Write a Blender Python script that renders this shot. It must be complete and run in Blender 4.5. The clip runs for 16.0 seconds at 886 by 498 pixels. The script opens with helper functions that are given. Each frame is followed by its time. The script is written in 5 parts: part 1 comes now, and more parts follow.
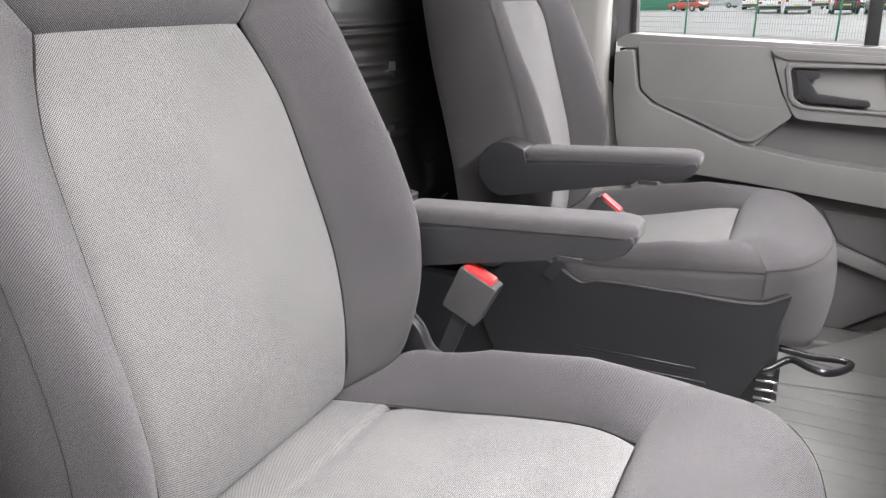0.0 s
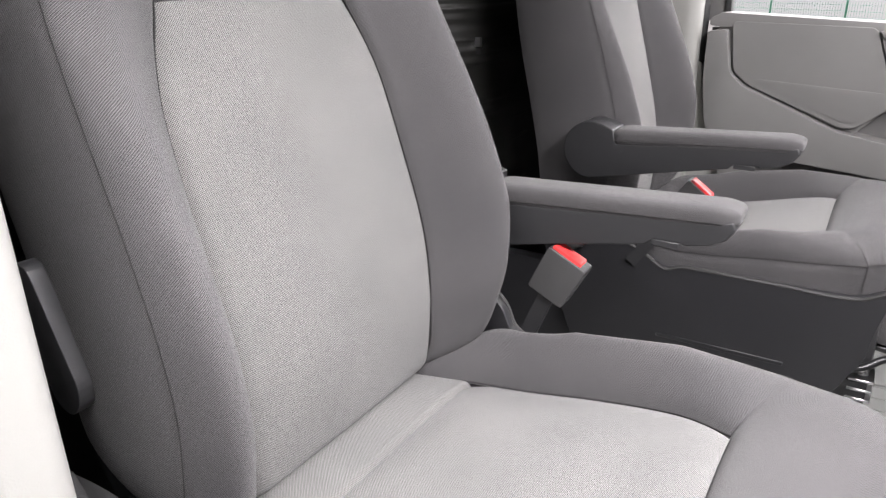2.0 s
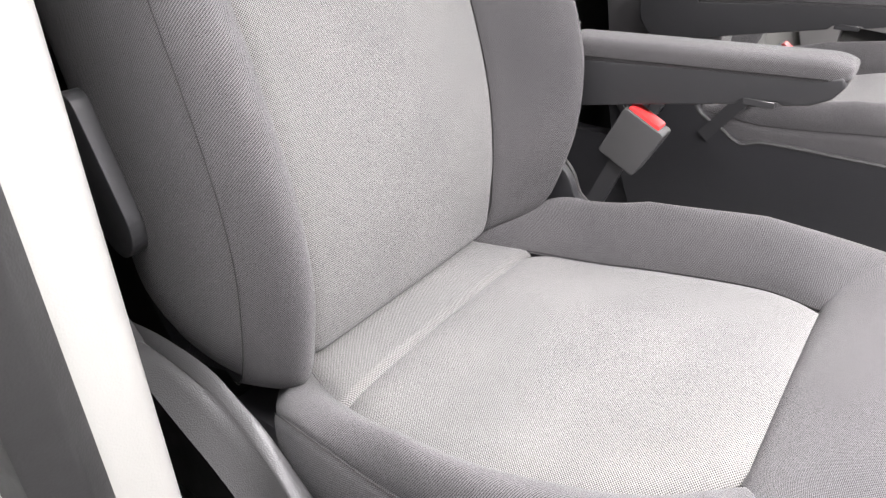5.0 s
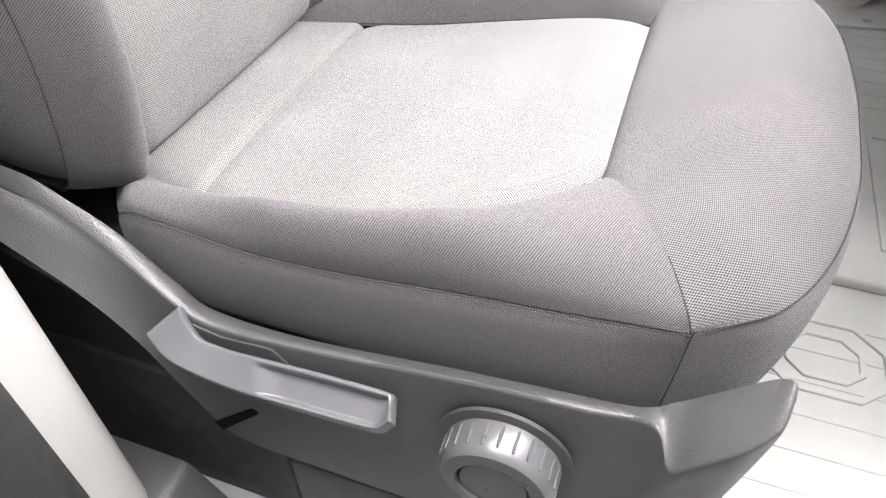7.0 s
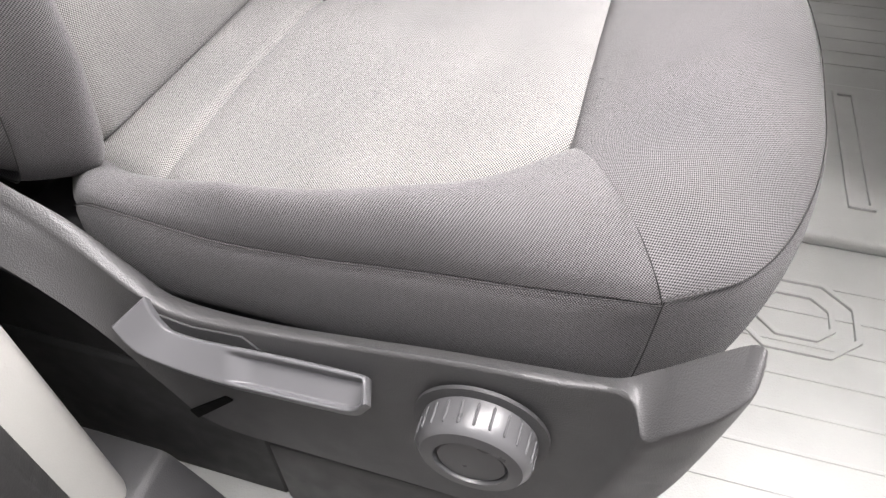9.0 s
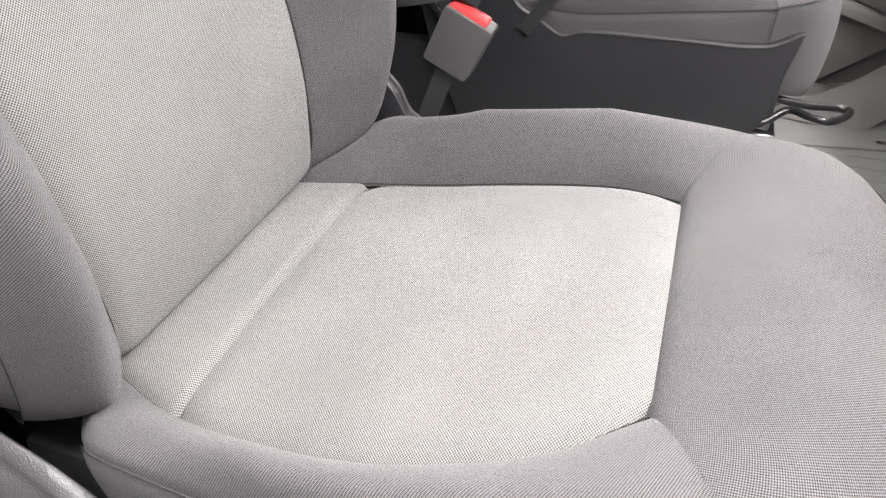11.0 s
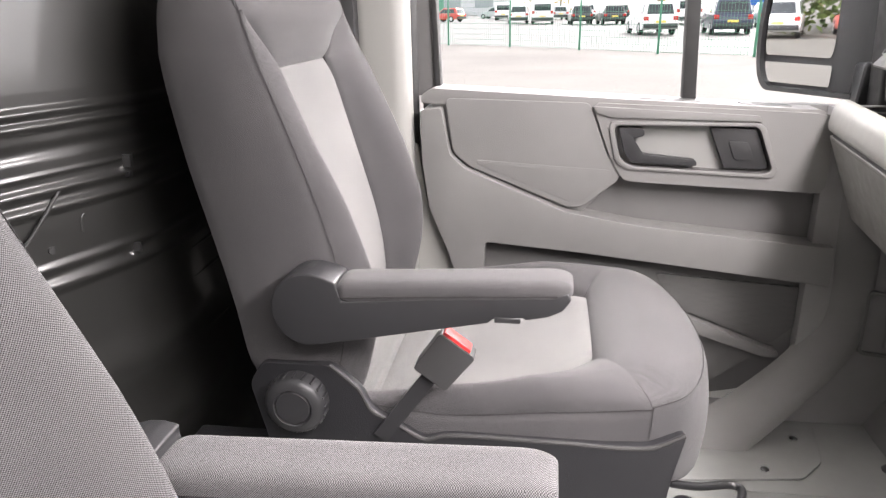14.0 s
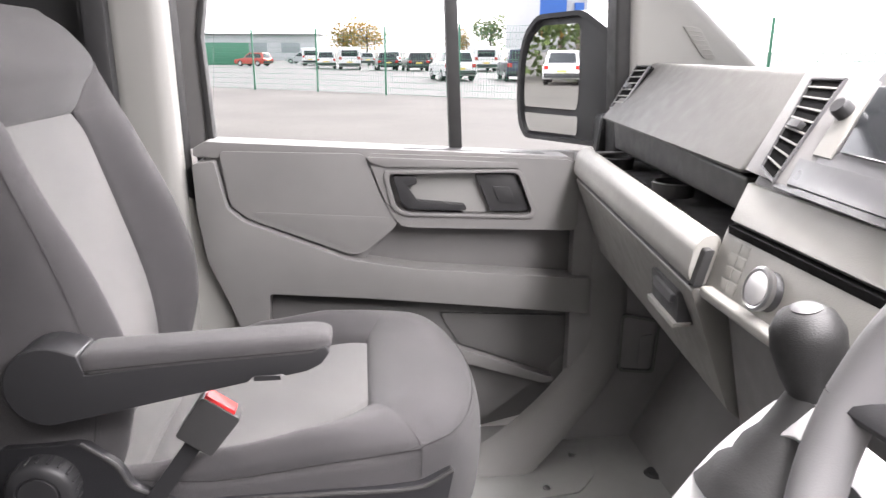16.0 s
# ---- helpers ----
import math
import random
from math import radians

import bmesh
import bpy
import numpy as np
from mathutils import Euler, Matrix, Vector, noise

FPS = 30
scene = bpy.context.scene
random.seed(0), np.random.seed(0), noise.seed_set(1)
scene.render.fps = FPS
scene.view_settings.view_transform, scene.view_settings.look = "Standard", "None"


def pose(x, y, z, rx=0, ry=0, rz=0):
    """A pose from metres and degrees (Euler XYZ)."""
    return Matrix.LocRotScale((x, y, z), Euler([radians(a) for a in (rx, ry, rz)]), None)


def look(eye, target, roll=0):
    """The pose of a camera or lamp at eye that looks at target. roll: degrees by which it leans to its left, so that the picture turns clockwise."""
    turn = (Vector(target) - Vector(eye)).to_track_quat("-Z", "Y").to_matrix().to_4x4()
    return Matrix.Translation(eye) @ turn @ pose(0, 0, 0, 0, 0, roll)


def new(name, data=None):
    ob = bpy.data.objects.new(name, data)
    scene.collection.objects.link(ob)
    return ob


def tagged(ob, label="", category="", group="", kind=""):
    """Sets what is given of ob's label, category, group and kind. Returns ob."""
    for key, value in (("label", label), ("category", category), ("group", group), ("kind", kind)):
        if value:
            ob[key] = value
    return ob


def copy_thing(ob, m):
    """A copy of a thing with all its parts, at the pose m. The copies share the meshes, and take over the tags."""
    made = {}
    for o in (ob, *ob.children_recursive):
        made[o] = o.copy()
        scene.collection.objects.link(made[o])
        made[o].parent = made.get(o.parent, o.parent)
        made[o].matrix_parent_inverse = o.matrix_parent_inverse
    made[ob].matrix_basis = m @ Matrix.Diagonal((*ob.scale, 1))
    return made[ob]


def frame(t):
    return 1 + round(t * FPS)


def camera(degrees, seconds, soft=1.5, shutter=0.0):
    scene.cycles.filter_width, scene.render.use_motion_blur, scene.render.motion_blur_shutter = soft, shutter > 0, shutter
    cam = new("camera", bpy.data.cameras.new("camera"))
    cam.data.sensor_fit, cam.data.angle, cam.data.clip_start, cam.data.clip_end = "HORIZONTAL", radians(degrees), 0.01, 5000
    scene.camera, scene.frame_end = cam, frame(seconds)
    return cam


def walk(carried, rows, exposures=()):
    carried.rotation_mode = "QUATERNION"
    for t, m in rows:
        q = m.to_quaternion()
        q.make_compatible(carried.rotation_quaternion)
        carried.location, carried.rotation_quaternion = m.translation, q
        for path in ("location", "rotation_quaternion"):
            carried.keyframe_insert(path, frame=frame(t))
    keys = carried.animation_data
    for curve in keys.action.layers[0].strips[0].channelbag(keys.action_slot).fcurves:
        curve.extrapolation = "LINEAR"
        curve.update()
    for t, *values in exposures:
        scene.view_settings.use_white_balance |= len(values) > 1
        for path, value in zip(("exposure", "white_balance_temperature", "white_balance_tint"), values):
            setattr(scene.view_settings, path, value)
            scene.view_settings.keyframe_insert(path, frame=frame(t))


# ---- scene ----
cam = camera(65.2, 16.0, 1.35, 0.12)
PATH = [
    (0, (0.463, -0.983, 0.843), (-0.397, 0.693, 0.172), -1.3),
    (0.5, (0.462, -0.984, 0.847), (-0.401, 0.686, 0.162), -1.4),
    (1, (0.462, -0.984, 0.846), (-0.423, 0.671, 0.155), -1.2),
    (1.5, (0.452, -0.988, 0.842), (-0.482, 0.634, 0.138), -1.1),
    (2, (0.431, -0.996, 0.838), (-0.575, 0.575, 0.117), -0.9),
    (2.5, (0.416, -0.997, 0.832), (-0.676, 0.509, 0.098), -0.5),
    (3, (0.393, -0.977, 0.827), (-0.779, 0.454, 0.065), -0.3),
    (3.2, (0.388, -0.96, 0.818), (-0.826, 0.435, 0.054), -0.6),
    (5.3, (0.394, -0.987, 0.775), (-0.562, 0.411, -0.289), -1.0),
    (5.5, (0.399, -0.99, 0.766), (-0.497, 0.415, -0.339), -1.1),
    (6, (0.398, -1.003, 0.749), (-0.348, 0.403, -0.462), -1.3),
    (6.5, (0.393, -1.009, 0.732), (-0.213, 0.376, -0.577), -1.1),
    (7, (0.39, -1.008, 0.715), (-0.121, 0.341, -0.67), -1.3),
    (7.5, (0.39, -1.006, 0.707), (-0.063, 0.293, -0.745), -2.0),
    (8, (0.391, -1.004, 0.7), (-0.027, 0.267, -0.786), -2.3),
    (8.2, (0.393, -1.004, 0.699), (-0.022, 0.268, -0.787), -2.4),
    (10.3, (0.379, -0.953, 0.746), (-0.13, 0.492, -0.54), -1.4),
    (10.5, (0.372, -0.941, 0.746), (-0.16, 0.521, -0.511), -1.8),
    (11, (0.343, -0.901, 0.743), (-0.225, 0.597, -0.455), -1.9),
    (11.5, (0.314, -0.851, 0.754), (-0.266, 0.683, -0.389), -2.2),
    (12, (0.304, -0.78, 0.775), (-0.24, 0.84, -0.264), -2.1),
    (12.5, (0.309, -0.712, 0.829), (-0.173, 0.986, -0.111), -1.4),
    (13, (0.303, -0.66, 0.873), (-0.107, 1.115, 0.048), -1.4),
    (13.5, (0.3, -0.638, 0.908), (-0.043, 1.193, 0.179), -1.2),
    (14, (0.303, -0.621, 0.92), (0.011, 1.245, 0.262), -1.1),
    (14.5, (0.299, -0.612, 0.922), (0.058, 1.272, 0.298), -0.9),
    (15, (0.304, -0.617, 0.922), (0.141, 1.284, 0.322), -0.7),
    (15.5, (0.328, -0.634, 0.928), (0.28, 1.278, 0.343), -0.4),
    (16, (0.385, -0.635, 0.939), (0.604, 1.276, 0.391), 0.0),
]
walk(cam, [(t, look(eye, target, roll)) for t, eye, target, roll in PATH], [(0, 2.19, 6420, 15), (3, 2.17, 6430, 15), (5.5, 2.46, 6430, 15), (7, 2.64, 6460, 15), (8, 2.40, 6540, 15), (10.5, 2.38, 6550, 15), (11.5, 2.40, 6560, 15), (13, 2.82, 6640, 16), (14.5, 2.80, 6640, 17), (15.5, 2.74, 6590, 17), (16, 2.51, 6480, 17)])

# ---- daylight: bright overcast sky ----
world = bpy.data.worlds.new("overcast_sky")
world.use_nodes = True
scene.world = world
wn, wl = world.node_tree.nodes, world.node_tree.links
sky = wn.new("ShaderNodeTexSky")
sky.sky_type = "NISHITA"
sky.sun_disc = False
sky.sun_elevation, sky.sun_rotation = radians(42), radians(36)
sky.air_density, sky.dust_density = 1.0, 3.0
grey = wn.new("ShaderNodeHueSaturation")
grey.inputs["Saturation"].default_value = 0.12
wl.new(sky.outputs["Color"], grey.inputs["Color"])
back = next(n for n in wn if n.type == "BACKGROUND")
wl.new(grey.outputs["Color"], back.inputs["Color"])
back.inputs["Strength"].default_value = 0.135

sun_data = bpy.data.lights.new("sun", "SUN")
sun_data.energy, sun_data.angle, sun_data.color = 0.45, radians(40), (1.0, 0.97, 0.93)
sun = new("sun", sun_data)
sun.matrix_world = look((2.2, 3.0, 3.75), (0.2, 0.2, 0.4))


def opening_light(name, eye, target, wide, high, watts, spread=180):
    """Sky light that enters through an opening of the cab."""
    d = bpy.data.lights.new(name, "AREA")
    d.shape, d.size, d.size_y, d.energy, d.color = "RECTANGLE", wide, high, watts, (1.0, 0.985, 0.97)
    d.spread = radians(spread)
    o = new(name, d)
    o.matrix_world = look(eye, target)
    return o


opening_light("open_door_daylight", (0.50, -0.84, 1.33), (0.42, -0.62, 0.20), 1.00, 0.30, 4.5, 108)
opening_light("windscreen_daylight", (0.93, -0.20, 1.335), (0.20, -0.22, 0.52), 1.20, 0.20, 11.0)
opening_light("passenger_window_daylight", (0.34, 0.925, 1.15), (0.42, 0.0, 0.05), 0.46, 0.12, 0.7)

# ---- materials ----
def material(name, base=(0.5, 0.5, 0.5), rough=0.5, metal=0.0):
    m = bpy.data.materials.new(name)
    m.use_nodes = True
    bsdf = m.node_tree.nodes["Principled BSDF"]
    bsdf.inputs["Base Color"].default_value = (*base, 1)
    bsdf.inputs["Roughness"].default_value = rough
    bsdf.inputs["Metallic"].default_value = metal
    return m, m.node_tree.nodes, m.node_tree.links, bsdf


def ramp(n, l, fac, stops):
    r = n.new("ShaderNodeValToRGB")
    el = r.color_ramp.elements
    while len(el) < len(stops):
        el.new(0.5)
    for e, (at, c) in zip(el, stops):
        e.position, e.color = at, (*c, 1) if len(c) == 3 else c
    l.new(fac, r.inputs["Fac"])
    return r.outputs["Color"]


def noise_tex(n, l, scale, detail=3.0, vec=None, rough=0.5):
    t = n.new("ShaderNodeTexNoise")
    t.inputs["Scale"].default_value, t.inputs["Detail"].default_value = scale, detail
    t.inputs["Roughness"].default_value = rough
    if vec is None:
        vec = n.new("ShaderNodeTexCoord").outputs["Object"]
    l.new(vec, t.inputs["Vector"])
    return t.outputs["Fac"]


def bump(n, l, bsdf, height, strength, distance):
    b = n.new("ShaderNodeBump")
    b.inputs["Strength"].default_value, b.inputs["Distance"].default_value = strength, distance
    l.new(height, b.inputs["Height"])
    l.new(b.outputs["Normal"], bsdf.inputs["Normal"])


def math_node(n, l, op, a, b=None):
    k = n.new("ShaderNodeMath")
    k.operation = op
    for at, v in ((0, a), (1, b)):
        if v is None:
            continue
        if isinstance(v, (int, float)):
            k.inputs[at].default_value = v
        else:
            l.new(v, k.inputs[at])
    return k.outputs[0]


def woven(name, dark, light, pitch, twill, sheen=0.3, relief=0.0006):
    """Cloth of crossing threads, laid out in metres by the mesh's own map."""
    m, n, l, bsdf = material(name, rough=0.95)
    uv = n.new("ShaderNodeTexCoord").outputs["UV"]
    sep = n.new("ShaderNodeSeparateXYZ")
    l.new(uv, sep.inputs[0])
    k = 2 * math.pi / pitch
    wobble = math_node(n, l, "MULTIPLY", noise_tex(n, l, 90, 2, uv), 1.2)
    u = math_node(n, l, "ADD", math_node(n, l, "MULTIPLY", sep.outputs[0], k), wobble)
    v = math_node(n, l, "ADD", math_node(n, l, "MULTIPLY", sep.outputs[1], k), wobble)
    if twill:
        a = math_node(n, l, "SINE", math_node(n, l, "ADD", u, v))
        b = math_node(n, l, "SINE", math_node(n, l, "MULTIPLY", v, 2.0))
        w = math_node(n, l, "ADD", math_node(n, l, "MULTIPLY", a, 0.26), math_node(n, l, "MULTIPLY", b, 0.12))
    else:
        w = math_node(n, l, "MULTIPLY", math_node(n, l, "SINE", u), math_node(n, l, "SINE", v))
        w = math_node(n, l, "MULTIPLY", w, 0.5)
    fibre = math_node(n, l, "SUBTRACT", noise_tex(n, l, 800, 2, uv), 0.5)
    w = math_node(n, l, "ADD", math_node(n, l, "MULTIPLY", w, 0.9), math_node(n, l, "MULTIPLY", fibre, 0.26))
    w = math_node(n, l, "ADD", w, 0.5)
    col = ramp(n, l, w, [(0.20, dark), (0.82, light)])
    big = noise_tex(n, l, 9, 4)
    tone = ramp(n, l, big, [(0.3, (0.9, 0.9, 0.9)), (0.7, (1.08, 1.07, 1.06))])
    mult = n.new("ShaderNodeMix")
    mult.data_type, mult.blend_type = "RGBA", "MULTIPLY"
    mult.inputs["Factor"].default_value = 1.0
    l.new(col, mult.inputs[6])
    l.new(tone, mult.inputs[7])
    l.new(mult.outputs[2], bsdf.inputs["Base Color"])
    bsdf.inputs["Sheen Weight"].default_value = sheen
    bsdf.inputs["Sheen Roughness"].default_value = 0.55
    bsdf.inputs["Specular IOR Level"].default_value = 0.15
    bump(n, l, bsdf, w, 0.6, relief)
    return m


def plastic(name, base, rough=0.5, grain=700.0, depth=0.35, vary=0.06, spec=0.5, dist=0.0006, worn=0.07):
    """Moulded plastic with a leather-like grain."""
    m, n, l, bsdf = material(name, base, rough)
    vec = n.new("ShaderNodeTexCoord").outputs["Object"]
    vor = n.new("ShaderNodeTexVoronoi")
    vor.inputs["Scale"].default_value = grain
    l.new(vec, vor.inputs["Vector"])
    big = noise_tex(n, l, 6, 4, vec)
    lo, hi = [tuple(c * f for c in base) for f in (1 - vary, 1 + vary)]
    l.new(ramp(n, l, big, [(0.3, lo), (0.7, hi)]), bsdf.inputs["Base Color"])
    fine = noise_tex(n, l, 40, 5, vec)
    l.new(ramp(n, l, fine, [(0.3, (rough - worn,) * 3), (0.7, (rough + worn,) * 3)]), bsdf.inputs["Roughness"])
    bsdf.inputs["Specular IOR Level"].default_value = spec
    bump(n, l, bsdf, vor.outputs["Distance"], depth, dist)
    return m


CLOTH_DARK = woven("charcoal_cloth", (0.0105, 0.0102, 0.0107), (0.124, 0.1203, 0.1242), 0.0019, False, 0.10, 0.0005)
CLOTH_LIGHT = woven("silver_cloth", (0.031, 0.0305, 0.030), (0.230, 0.228, 0.2235), 0.0022, False, 0.12, 0.0006)
BLACK_GRAIN = plastic("black_grained_plastic", (0.046, 0.0455, 0.046), 0.48, 900, 0.5, dist=0.0005, spec=0.6, worn=0.04)
BLACK_SMOOTH = plastic("black_plastic", (0.027, 0.027, 0.0285), 0.42, 900, 0.12)
SATIN_GREY = plastic("satin_dark_grey_plastic", (0.060, 0.060, 0.062), 0.33, 1400, 0.05)
DOOR_GREY = plastic("grey_door_plastic", (0.188, 0.184, 0.180), 0.5, 520, 0.4, dist=0.0005)
HANDLE_DISH = plastic("pale_grey_handle_dish", (0.26, 0.258, 0.25), 0.4, 900, 0.1)
DOOR_DARK = plastic("dark_grey_door_plastic", (0.145, 0.142, 0.139), 0.55, 800, 0.3)
WHEEL_GREY = plastic("grey_wheel_leather", (0.16, 0.157, 0.16), 0.42, 900, 0.15)
# dash plastic with a darkened colour, to offset the close windscreen lamp
DASH_UPPER = plastic("upper_dash_plastic_dimmed", (0.074, 0.072, 0.067), 0.55, 800, 0.3)
DASH_GREY = plastic("pale_grey_dash_plastic", (0.185, 0.180, 0.167), 0.5, 800, 0.3)
DASH_CREAM = plastic("cream_dash_plastic", (0.28, 0.274, 0.254), 0.5, 800, 0.3, 0.04)
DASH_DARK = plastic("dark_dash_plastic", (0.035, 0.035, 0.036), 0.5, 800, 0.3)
PILLAR = plastic("cream_pillar_trim", (0.29, 0.287, 0.271), 0.5, 600, 0.2, 0.03)
RUBBER_SEAL = plastic("black_rubber_seal", (0.02, 0.02, 0.02), 0.6, 500, 0.2)
FLOOR_MAT = plastic("grey_rubber_floor", (0.27, 0.272, 0.264), 0.62, 450, 0.4, 0.1, 0.35)
CARPET = plastic("dark_footwell_lining", (0.25, 0.246, 0.243), 0.8, 500, 0.5, 0.1, 0.2)
CEILING_CLOTH = plastic("pale_headlining", (0.62, 0.61, 0.58), 0.9, 600, 0.4, 0.05, 0.1)
WHITE_PAINT = material("white_body_paint", (0.69, 0.70, 0.68), 0.25)[0]
SATIN_PALE = plastic("pale_satin_plastic", (0.5, 0.5, 0.5), 0.35, 1400, 0.05)
STEEL = material("bright_steel", (0.55, 0.55, 0.56), 0.28, 1.0)[0]
# near-black that paints the shade of hollows onto solid slabs
HOLLOW_SHADE = plastic("matt_black_hollow_shade", (0.006, 0.006, 0.006), 0.9, 900, 0.1, spec=0.05)
KNOB_BLACK = plastic("black_knob_leather", (0.014, 0.014, 0.014), 0.55, 700, 0.3, spec=0.4)
GRILLE_PALE = plastic("pale_grille", (0.27, 0.266, 0.25), 0.6, 900, 0.3)
RED = material("red_release_button", (0.75, 0.045, 0.045), 0.35)[0]
COVER_BLACK = plastic("black_cover_plastic", (0.020, 0.020, 0.022), 0.42, 520, 0.35, spec=0.5, worn=0.03)
BAR_BLACK = material("glossy_black_steel", (0.012, 0.012, 0.013), 0.28)[0]
COVER_FINE = plastic("black_fine_plastic", (0.040, 0.039, 0.039), 0.46, 900, 0.22, spec=0.45)
LEVER_GREY = plastic("satin_lever_grey", (0.090, 0.090, 0.094), 0.30, 1400, 0.03, worn=0.015)
MIRROR = material("mirror_glass", (0.86, 0.88, 0.88), 0.015, 1.0)[0]
SCREEN = material("dark_screen", (0.02, 0.022, 0.024), 0.12)[0]


THREAD = material("dark_seam_thread", (0.012, 0.0115, 0.0115), 0.9)[0]


def gloss_black():
    m, n, l, bsdf = material("black_painted_steel", (0.018, 0.018, 0.017), 0.42)
    fine = noise_tex(n, l, 14, 5)
    l.new(ramp(n, l, fine, [(0.35, (0.34, 0.34, 0.34)), (0.75, (0.48, 0.48, 0.48))]), bsdf.inputs["Roughness"])
    bsdf.inputs["Coat Weight"].default_value = 0.6
    bsdf.inputs["Coat Roughness"].default_value = 0.09
    bump(n, l, bsdf, noise_tex(n, l, 9, 3), 0.02, 0.006)
    return m


BULKHEAD = gloss_black()


def glass(name, tint, rough=0.0):
    m, n, l, bsdf = material(name, tint, rough)
    bsdf.inputs["Transmission Weight"].default_value = 1.0
    bsdf.inputs["IOR"].default_value = 1.05
    return m


def perforated():
    """Grey plastic pierced with rows of small round holes."""
    m, n, l, bsdf = material("perforated_grey_plastic", (0.12, 0.118, 0.115), 0.55)
    sep = n.new("ShaderNodeSeparateXYZ")
    l.new(n.new("ShaderNodeTexCoord").outputs["Object"], sep.inputs[0])
    k = 2 * math.pi / 0.0042
    u = math_node(n, l, "SINE", math_node(n, l, "MULTIPLY", math_node(n, l, "ADD", sep.outputs[0], sep.outputs[2]), k))
    v = math_node(n, l, "SINE", math_node(n, l, "MULTIPLY", math_node(n, l, "SUBTRACT", sep.outputs[0], sep.outputs[2]), k))
    w = math_node(n, l, "ADD", math_node(n, l, "MULTIPLY", math_node(n, l, "MULTIPLY", u, v), 0.5), 0.5)
    l.new(ramp(n, l, w, [(0.28, (0.025, 0.025, 0.025)), (0.45, (0.15, 0.147, 0.143))]), bsdf.inputs["Base Color"])
    bump(n, l, bsdf, w, 0.5, 0.0008)
    return m


GRILLE_DARK = perforated()
CLEAR_GLASS = glass("clear_window_glass", (0.97, 0.985, 0.98))


# ---- modelling helpers ----
def thing(name, at, label, category, group="", kind=""):
    ob = new(name)
    ob.location = at
    return tagged(ob, label, category, group, kind)


def part(name, bm, mat, parent=None, label="", smooth=True, angle=40):
    me = bpy.data.meshes.new(name)
    if smooth:
        for f in bm.faces:
            f.smooth = True
        for e in bm.edges:
            if len(e.link_faces) == 2 and e.calc_face_angle(0) > radians(angle):
                e.smooth = False
    bm.to_mesh(me)
    bm.free()
    me.materials.append(mat)
    ob = new(name, me)
    if parent is not None:
        ob.parent = parent
        if parent.type == "EMPTY":
            ob.matrix_parent_inverse = Matrix.Translation(-parent.location)
    if label:
        ob["label"] = label
    return ob


def setting(name, bm, mat, label, category, smooth=True):
    return tagged(part(name, bm, mat, None, "", smooth), label, category, kind="structure")


def curve(points):
    """A smooth curve through points, as a function of 0..1."""
    p = [Vector(q) for q in points]
    d = [0.0]
    for a, b in zip(p, p[1:]):
        d.append(d[-1] + max((b - a).length, 1e-6))
    k = [v / d[-1] for v in d]

    def at(s):
        s = min(max(s, 0.0), 1.0)
        i = max(j for j in range(len(k) - 1) if k[j] <= s + 1e-9)
        h = k[i + 1] - k[i]
        t = (s - k[i]) / h

        def tangent(j):
            if j == 0:
                return (p[1] - p[0]) / (k[1] - k[0])
            if j == len(p) - 1:
                return (p[-1] - p[-2]) / (k[-1] - k[-2])
            return (p[j + 1] - p[j - 1]) / (k[j + 1] - k[j - 1])

        return ((2 * t**3 - 3 * t**2 + 1) * p[i] + (t**3 - 2 * t**2 + t) * h * tangent(i)
                + (-2 * t**3 + 3 * t**2) * p[i + 1] + (t**3 - t**2) * h * tangent(i + 1))

    return at


def evenly(points):
    """A smooth curve that gives every point an equal share of 0..1."""
    p = [Vector(q) for q in points]
    n = len(p) - 1

    def at(s):
        s = min(max(s, 0.0), 1.0) * n
        i = min(int(s), n - 1)
        t = s - i
        a, b = p[i], p[i + 1]
        da = (b - p[i - 1]) / 2 if i else b - a
        db = (p[i + 2] - a) / 2 if i + 2 <= n else b - a
        return (2 * t**3 - 3 * t**2 + 1) * a + (t**3 - 2 * t**2 + t) * da + (3 * t**2 - 2 * t**3) * b + (t**3 - t**2) * db

    return at


def joined(*curves):
    """Several curves one after another, each with an equal share of 0..1."""
    n = len(curves)

    def at(s):
        i = min(int(s * n), n - 1)
        return curves[i](s * n - i)

    return at


